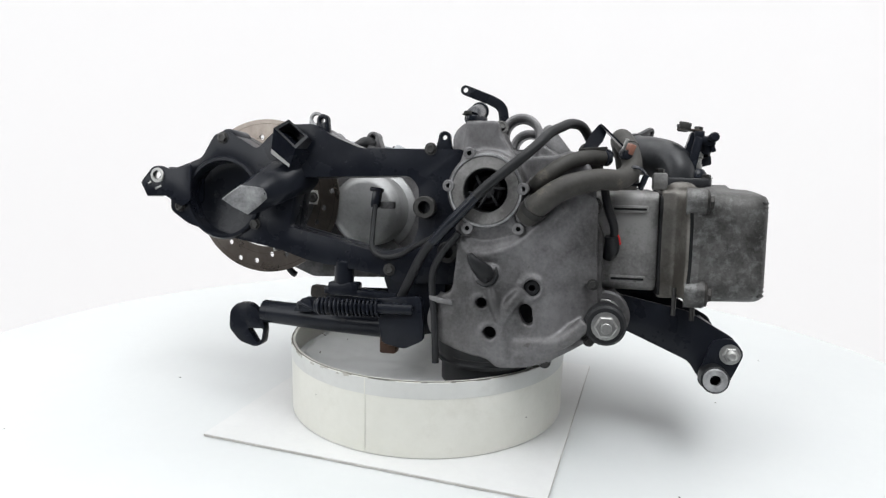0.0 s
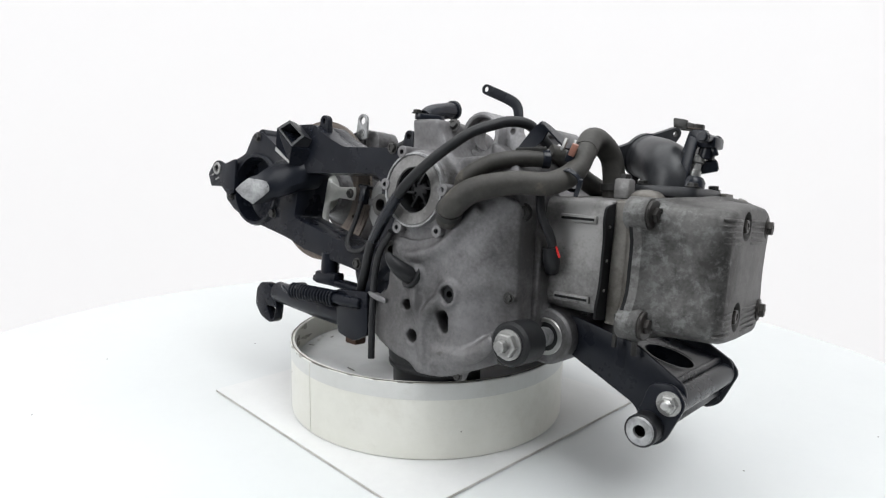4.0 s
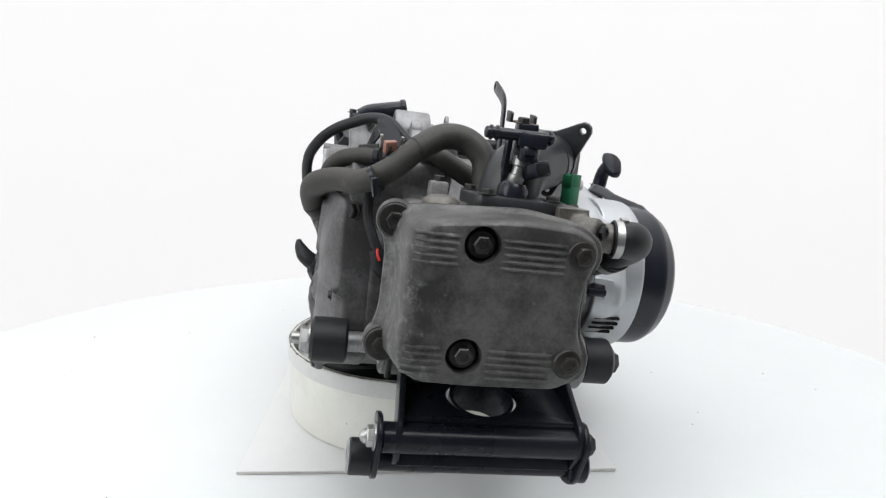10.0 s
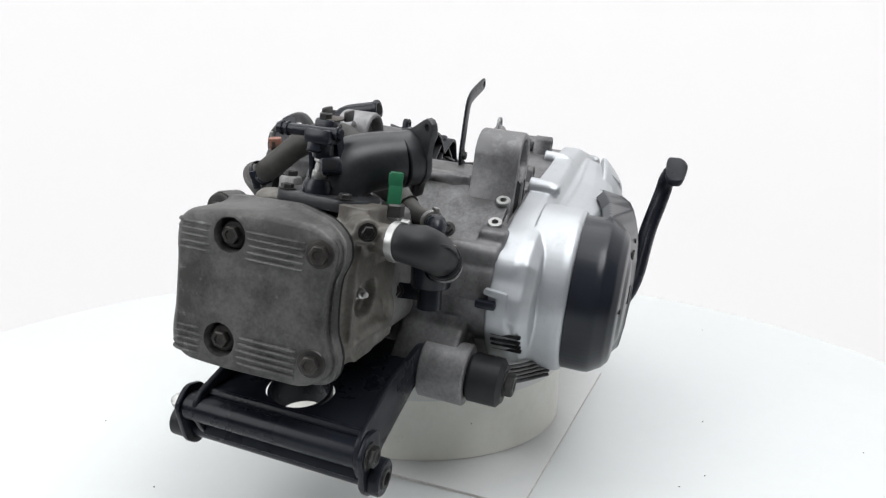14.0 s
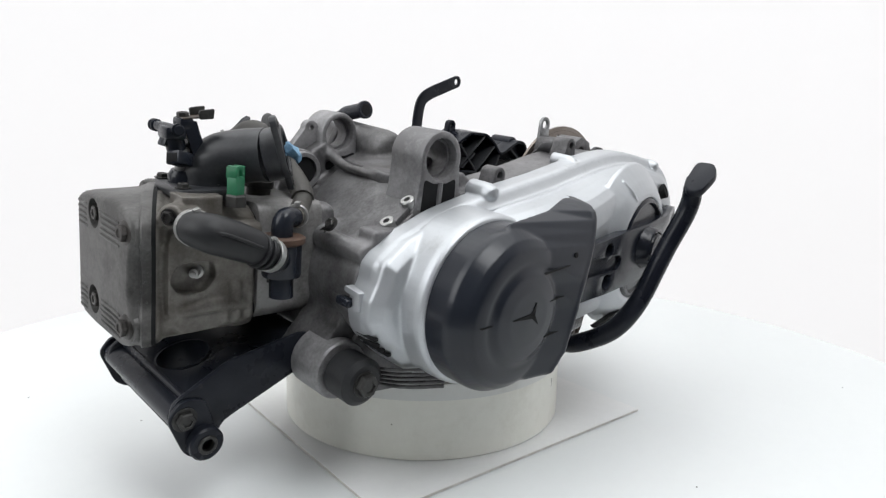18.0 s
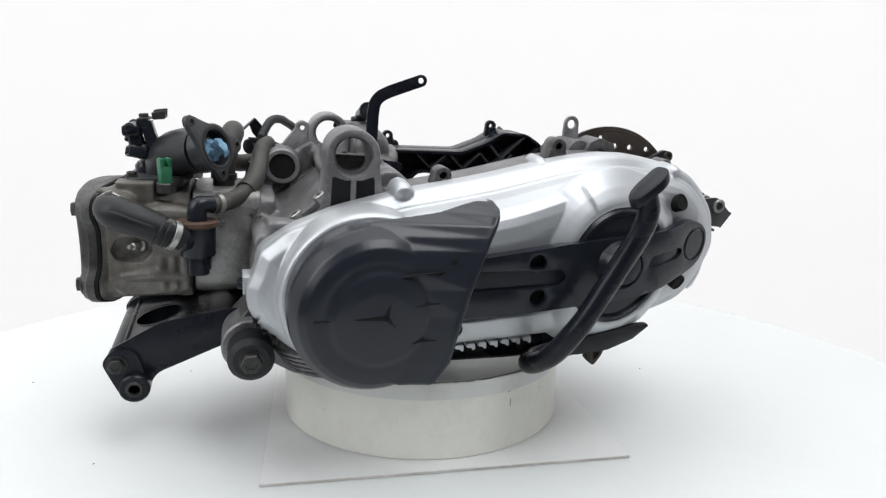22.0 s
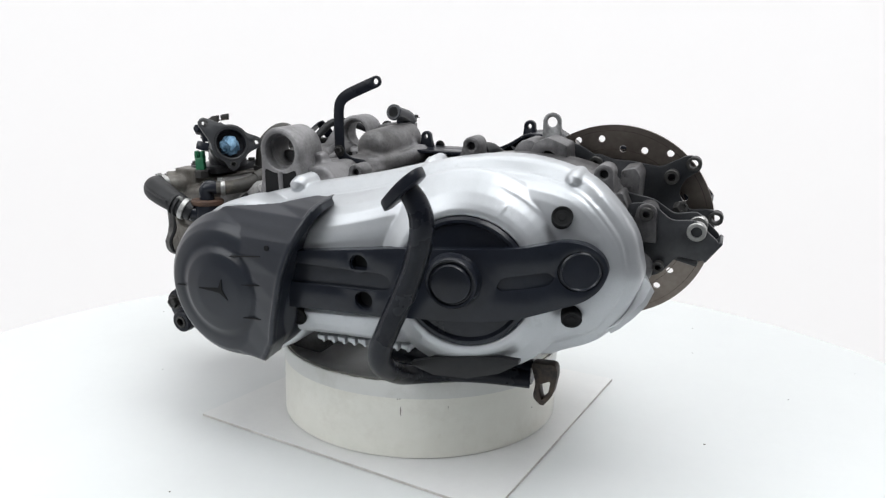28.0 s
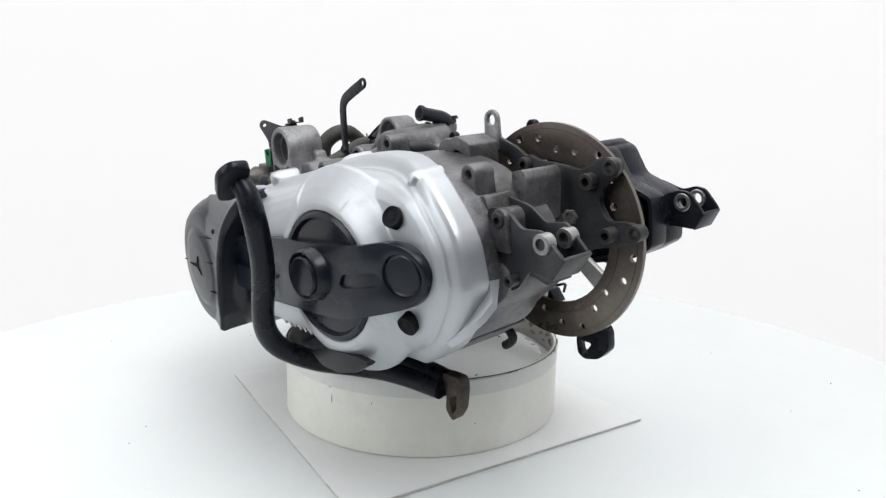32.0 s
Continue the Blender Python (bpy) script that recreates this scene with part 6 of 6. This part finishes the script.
def coolant(e):
    """Coolant hoses and the left-hand fittings."""
    route = [(0.158, -0.166, 0.284), (0.172, -0.179, 0.298), (0.20, -0.179, 0.318), (0.236, -0.157, 0.329), (0.264, -0.133, 0.331), (0.279, -0.108, 0.345), (0.277, -0.081, 0.370), (0.2700, -0.056, 0.3855), (0.2690, -0.031, 0.3855), (0.2755, -0.012, 0.370), (0.280, -0.008, 0.345), (0.282, -0.008, 0.320)]
    part("coolant_hose", tube(route[:8], [0.0140, 0.0142, 0.0138, 0.0128, 0.0125, 0.0125, 0.0124, 0.0122], 20), HOSE, e, "thick old grey-brown rubber coolant hose")
    part("coolant_hose", tube(route[6:], [0.0131, 0.0133, 0.0133, 0.0133, 0.0133, 0.0133], 20), HOSE, e, "dark rubber hose elbow pushed over the coolant hose")
    part("coolant_hose", tube([(0.162, -0.149, 0.316), (0.178, -0.165, 0.331), (0.203, -0.154, 0.349), (0.227, -0.131, 0.3565), (0.246, -0.114, 0.358)], [0.0095, 0.0098, 0.0095, 0.0093, 0.0092], 18), HOSE, e, "short rubber coolant hose")
    part("hose_end", rod((0.2435, -0.1165, 0.3578), (0.250, -0.1105, 0.3583), 0.0106, 18), BLACKP, e, "black plastic plug in a hose end")
    for p, q, r in (((0.165, -0.172, 0.291), (0.17, -0.178, 0.297), 0.0162), ((0.281, -0.008, 0.338), (0.2815, -0.008, 0.330), 0.0162)):
        part("hose_clamp", pipe(p, q, r, r - 0.002, 22), DARKST, e)
    tie = part("hose_tie", pipe((0.2818, -0.1215, 0.3345), (0.2828, -0.1175, 0.3375), 0.0138, 0.0125, 22), BLACKP, e, "black plastic hose tie")
    part("tie_head", box((0.2925, -0.1200, 0.3290), (0.005, 0.007, 0.020), 0.0012, (20, 12, 30)), BLACKP, tie)
    # left-hand side of the head
    el = part("coolant_elbow", tube([(0.3985, 0.084, 0.3132), (0.400, 0.095, 0.3135), (0.391, 0.107, 0.3115), (0.372, 0.1115, 0.3050), (0.352, 0.1120, 0.2965), (0.3353, 0.1105, 0.2885), (0.326, 0.106, 0.2825)], [0.0152, 0.0162, 0.0182, 0.0180, 0.0165, 0.0150, 0.0148], 22), RUBBER, e, "short fat black rubber elbow hose")
    part("mould_line", tube([(0.4065, 0.110, 0.3145), (0.391, 0.1255, 0.316), (0.372, 0.1300, 0.309), (0.352, 0.1285, 0.300)], 0.0016, 8, 5), RUBBER, el)
    for k in (0.0, 0.42):
        c = Vector((0.3500, 0.1143, 0.2945)).lerp(Vector((0.3353, 0.1125, 0.2875)), k)
        part("fold", pipe(c, c + Vector((-0.0032, -0.0004, -0.0015)), 0.0172, 0.0135, 24), RUBBER, el)
    for p, q, r in (((0.3985, 0.0845, 0.3132), (0.3995, 0.0915, 0.3134), 0.0172), ((0.3375, 0.1130, 0.2886), (0.3315, 0.1110, 0.2855), 0.0166)):
        k = part("hose_clamp", pipe(p, q, r, r - 0.002, 26), STEEL, e, "bright steel hose clamp")
        for f in (0.15, 0.6):
            c = Vector(p).lerp(Vector(q), f) + Vector((0.0, 0.006, r - 0.001))
            part("clamp_tang", box(tuple(c), (0.006, 0.004, 0.006), 0.0006, (0, 20, 0)), STEEL, k)
    t = part("thermostat", lathe([(0.0118, -0.058), (0.0122, -0.0575), (0.0122, -0.0375), (0.0185, -0.036), (0.0195, -0.034), (0.0200, 0.0), (0.0, 0.0)], (0.310, 0.0915, 0.294), (0, -0.06, 1), 28), BLACKP, e, "black plastic thermostat housing")
    part("rusty_ring", lathe([(0.0215, 0), (0.0235, 0.002), (0.0235, 0.0065), (0.0215, 0.008), (0.0, 0.007)], (0.310, 0.0912, 0.2915), (0, -0.06, 1), 30), RUST, t, "rusty steel ring")
    part("side_inlet", rod((0.328, 0.108, 0.282), (0.312, 0.094, 0.276), 0.0135, 20), BLACKP, t)
    part("elbow", tube([(0.310, 0.091, 0.298), (0.3098, 0.091, 0.310), (0.3065, 0.0902, 0.3165), (0.299, 0.088, 0.3175), (0.2916, 0.0845, 0.3163)], [0.0108, 0.0108, 0.0108, 0.0098, 0.0095], 16), BLACKP, t)
    part("bypass_hose", tube([(0.2945, 0.0860, 0.3165), (0.2830, 0.0760, 0.3160), (0.2680, 0.0560, 0.3180), (0.2529, 0.0384, 0.3255), (0.2440, 0.018, 0.3340)], 0.0104, 16), HOSE, e, "black rubber bypass hose")
    part("bypass_hose", tube([(0.2560, 0.0420, 0.3240), (0.2480, 0.0270, 0.3300), (0.2390, -0.005, 0.3425), (0.2360, -0.030, 0.3540), (0.2310, -0.052, 0.3660), (0.2230, -0.068, 0.3700)], [0.0126, 0.0126, 0.0118, 0.0112, 0.0105, 0.0100], 16), HOSE, e, "rubber bypass hose running up behind the hanger eye")
    part("hose_clamp", pipe((0.2900, 0.0828, 0.3163), (0.2855, 0.0785, 0.3160), 0.0124, 0.0100, 20), STEEL, e, "bright steel hose clamp")
    part("clamp_tang", box((0.2885, 0.0830, 0.3290), (0.008, 0.005, 0.005), 0.0006, (0, 0, 40)), STEEL, e)
    part("bracket", prism("x", rounded([(0.050, 0.252), (0.094, 0.256), (0.094, 0.240), (0.050, 0.236)], 0.003), 0.296, 0.300, 0.001), BLACK, e, "small black steel bracket")
    part("bracket_bolt", hexbolt((0.300, 0.056, 0.245), (1, 0, 0), 0.006, washer=0.008), BOLT, e)


def cables(e):
    part("cable", tube([(-0.012, -0.135, 0.150), (0.010, -0.146, 0.195), (0.036, -0.163, 0.240), (0.072, -0.180, 0.277), (0.109, -0.190, 0.315), (0.146, -0.190, 0.346), (0.169, -0.178, 0.368), (0.181, -0.162, 0.382), (0.193, -0.144, 0.391), (0.205, -0.125, 0.3975), (0.219, -0.106, 0.395), (0.232, -0.085, 0.375)], 0.0061, 12), RUBBER, e, "black sheathed cable looping over the engine")
    part("cable_sleeve", tube([(0.045, -0.168, 0.249), (0.072, -0.180, 0.277), (0.100, -0.188, 0.306)], [0.0068, 0.0072, 0.0066], 12), BLACKP, e)
    part("cable", tube([(0.052, -0.165, 0.10), (0.050, -0.166, 0.15), (0.044, -0.160, 0.205), (0.056, -0.166, 0.235), (0.078, -0.172, 0.262)], 0.0044, 12), RUBBER, e, "thin black cable hanging down")
    k2 = part("sensor_cable", tube([(-0.050, -0.100, 0.292), (-0.049, -0.112, 0.262), (-0.044, -0.128, 0.236), (-0.029, -0.134, 0.226), (-0.004, -0.139, 0.229), (0.020, -0.148, 0.243), (0.048, -0.166, 0.256)], 0.0036, 10), RUBBER, e, "thin sensor lead with a plug")
    part("plug", box((-0.050, -0.096, 0.300), (0.012, 0.012, 0.024), 0.003, (0, 8, 0)), BLACKP, k2)
    part("plug_collar", box((-0.050, -0.094, 0.3125), (0.017, 0.014, 0.006), 0.002, (0, 8, 0)), BLACKP, k2)
    part("plug_bracket", box((-0.036, -0.088, 0.292), (0.020, 0.010, 0.010), 0.002), ALU, k2)
    leg = [[(0.214, -0.131, 0.360), (0.230, -0.129, 0.3605), (0.230, -0.127, 0.3605), (0.214, -0.129, 0.360)], [(0.230, -0.122, 0.388), (0.243, -0.119, 0.377), (0.243, -0.117, 0.377), (0.230, -0.120, 0.388)], [(0.238, -0.117, 0.398), (0.2475, -0.114, 0.389), (0.2475, -0.112, 0.389), (0.238, -0.115, 0.398)]]
    k = part("wire_clip", loft(leg), BLACK, e, "black bent sheet-metal cable clip")
    part("clip_tongue", loft([[(x, y - w, z), (x, y + w, z), (x + 0.0016, y + w, z + 0.0014), (x + 0.0016, y - w, z + 0.0014)] for x, y, z, w in ((0.2385, -0.114, 0.3975, 0.004), (0.2425, -0.113, 0.3940, 0.0085), (0.2550, -0.108, 0.3825, 0.0105), (0.2690, -0.104, 0.3690, 0.0110))]), BLACK, k)
    part("clip_foot", box((0.232, -0.122, 0.366), (0.034, 0.014, 0.007), 0.0015, (0, -6, 35)), DARKST, k)
    part("connector", box((0.2765, -0.1080, 0.3690), (0.007, 0.013, 0.013), 0.0012, (10, 18, 25)), ORANGE, k, "faded orange connector")
    part("connector_slot", box((0.2795, -0.1085, 0.3675), (0.003, 0.0035, 0.008), 0.0004, (10, 18, 25)), WORN, k)
    part("connector_shell", box((0.2715, -0.1050, 0.3625), (0.010, 0.018, 0.012), 0.002, (10, 10, 30)), BLACKP, k)
    for dy in (-0.011, 0.010):
        part("clip_lug", box((0.2700, -0.106 + dy, 0.3740), (0.004, 0.003, 0.014), 0.0008, (0, 20, 0)), STEEL, k)
    part("wire", tube([(0.245, -0.118, 0.335), (0.252, -0.122, 0.30), (0.262, -0.112, 0.27), (0.258, -0.10, 0.25)], 0.0052, 10), RUBBER, e)
    part("wire_boot", tube([(0.259, -0.108, 0.262), (0.260, -0.104, 0.246), (0.256, -0.094, 0.236)], [0.0085, 0.0095, 0.008], 14), RUBBER, e, "black rubber wire boot")
    part("red_wire", tube([(0.2638, -0.1084, 0.2679), (0.2678, -0.1084, 0.2599), (0.2698, -0.1054, 0.2519)], 0.0014, 8), RED, e)
    part("drain_bolt", hexbolt((0.236, -0.135, 0.298), (0.6, -0.8, 0), 0.0085, washer=0.011), DARKST, e)
    s = part("oil_sensor", tube([(0.115, -0.160, 0.208), (0.111, -0.176, 0.216), (0.106, -0.186, 0.223), (0.099, -0.192, 0.232), (0.095, -0.194, 0.239)], [0.0095, 0.0105, 0.0095, 0.0065, 0.0030], 16, 4), RUBBER, e, "black rubber sensor boot")
    part("boot_collar", rod((0.1135, -0.166, 0.2115), (0.112, -0.171, 0.2138), 0.0152, 18), RUBBER, s)
    # cranked steel lever on top
    l = part("top_lever", prism("y", strip([(0.068, 0.358), (0.088, 0.361), (0.1015, 0.373), (0.1025, 0.40), (0.1015, 0.430), (0.097, 0.443), (0.086, 0.451), (0.064, 0.460), (0.042, 0.4685)], 0.0150), 0.0468, 0.0498, 0.0008, holes=[circle(0.0425, 0.4685, 0.0036, 14)]), BLACK, e, "cranked flat black steel lever with an eye")
    part("lever_bolt", hexbolt((0.1025, 0.0498, 0.376), (0, 1, 0), 0.0055, washer=0.008), DARKST, l)


def rag():
    t = thing("blue_rag", "crumpled light blue cloth plugging the intake", "rag")
    bm = bmesh.new()
    bmesh.ops.create_icosphere(bm, subdivisions=4, radius=0.0125, matrix=Matrix.Translation((0.2965, 0.0485, 0.3735)))
    for v in bm.verts:
        v.co += 0.006 * noise.noise_vector(v.co * 120) + 0.003 * noise.noise_vector(v.co * 300)
    tuft = tube([(0.288, 0.053, 0.383), (0.281, 0.060, 0.378), (0.277, 0.064, 0.369)], [0.007, 0.0058, 0.0028], 12, 6)
    for v in tuft.verts:
        v.co += 0.003 * noise.noise_vector(v.co * 160)
    part("cloth", join(bm, tuft), BLUE, t)
    return t


ENGINE = thing("scooter_engine", "used scooter engine with swing arm resting on a white drum", "engine")
for build in (crankcase, transmission, rear_carrier, brake_disc, swing_arm, top_end, link_arm, centre_stand, intake, coolant, cables):
    build(ENGINE)
BOARD_TURN = -19.6
TABLE_THINGS = [turntable(), square_board(), drum()]
RAG = rag()

# the engine stands askew on the turntable: its own axes in the turntable's space
ASKEW = Matrix(((0.9884, 0.1521, 0.0, 0.0), (-0.1513, 0.9828, 0.1063, -0.0106), (0.0162, -0.1051, 0.9943, 0.0006), (0, 0, 0, 1)))


def turned(t):
    return Matrix.Rotation(-radians(6.8391 * t + 0.000374 * t * t), 4, "Z")


def motions():
    times = [0.5 * i for i in range(65)]
    for ob in TABLE_THINGS:
        walk(ob, [(t, turned(t)) for t in times])
    for ob in (ENGINE, RAG):
        walk(ob, [(t, turned(t) @ Matrix.Rotation(radians(-4.4), 4, "Z") @ ASKEW) for t in times])


motions()
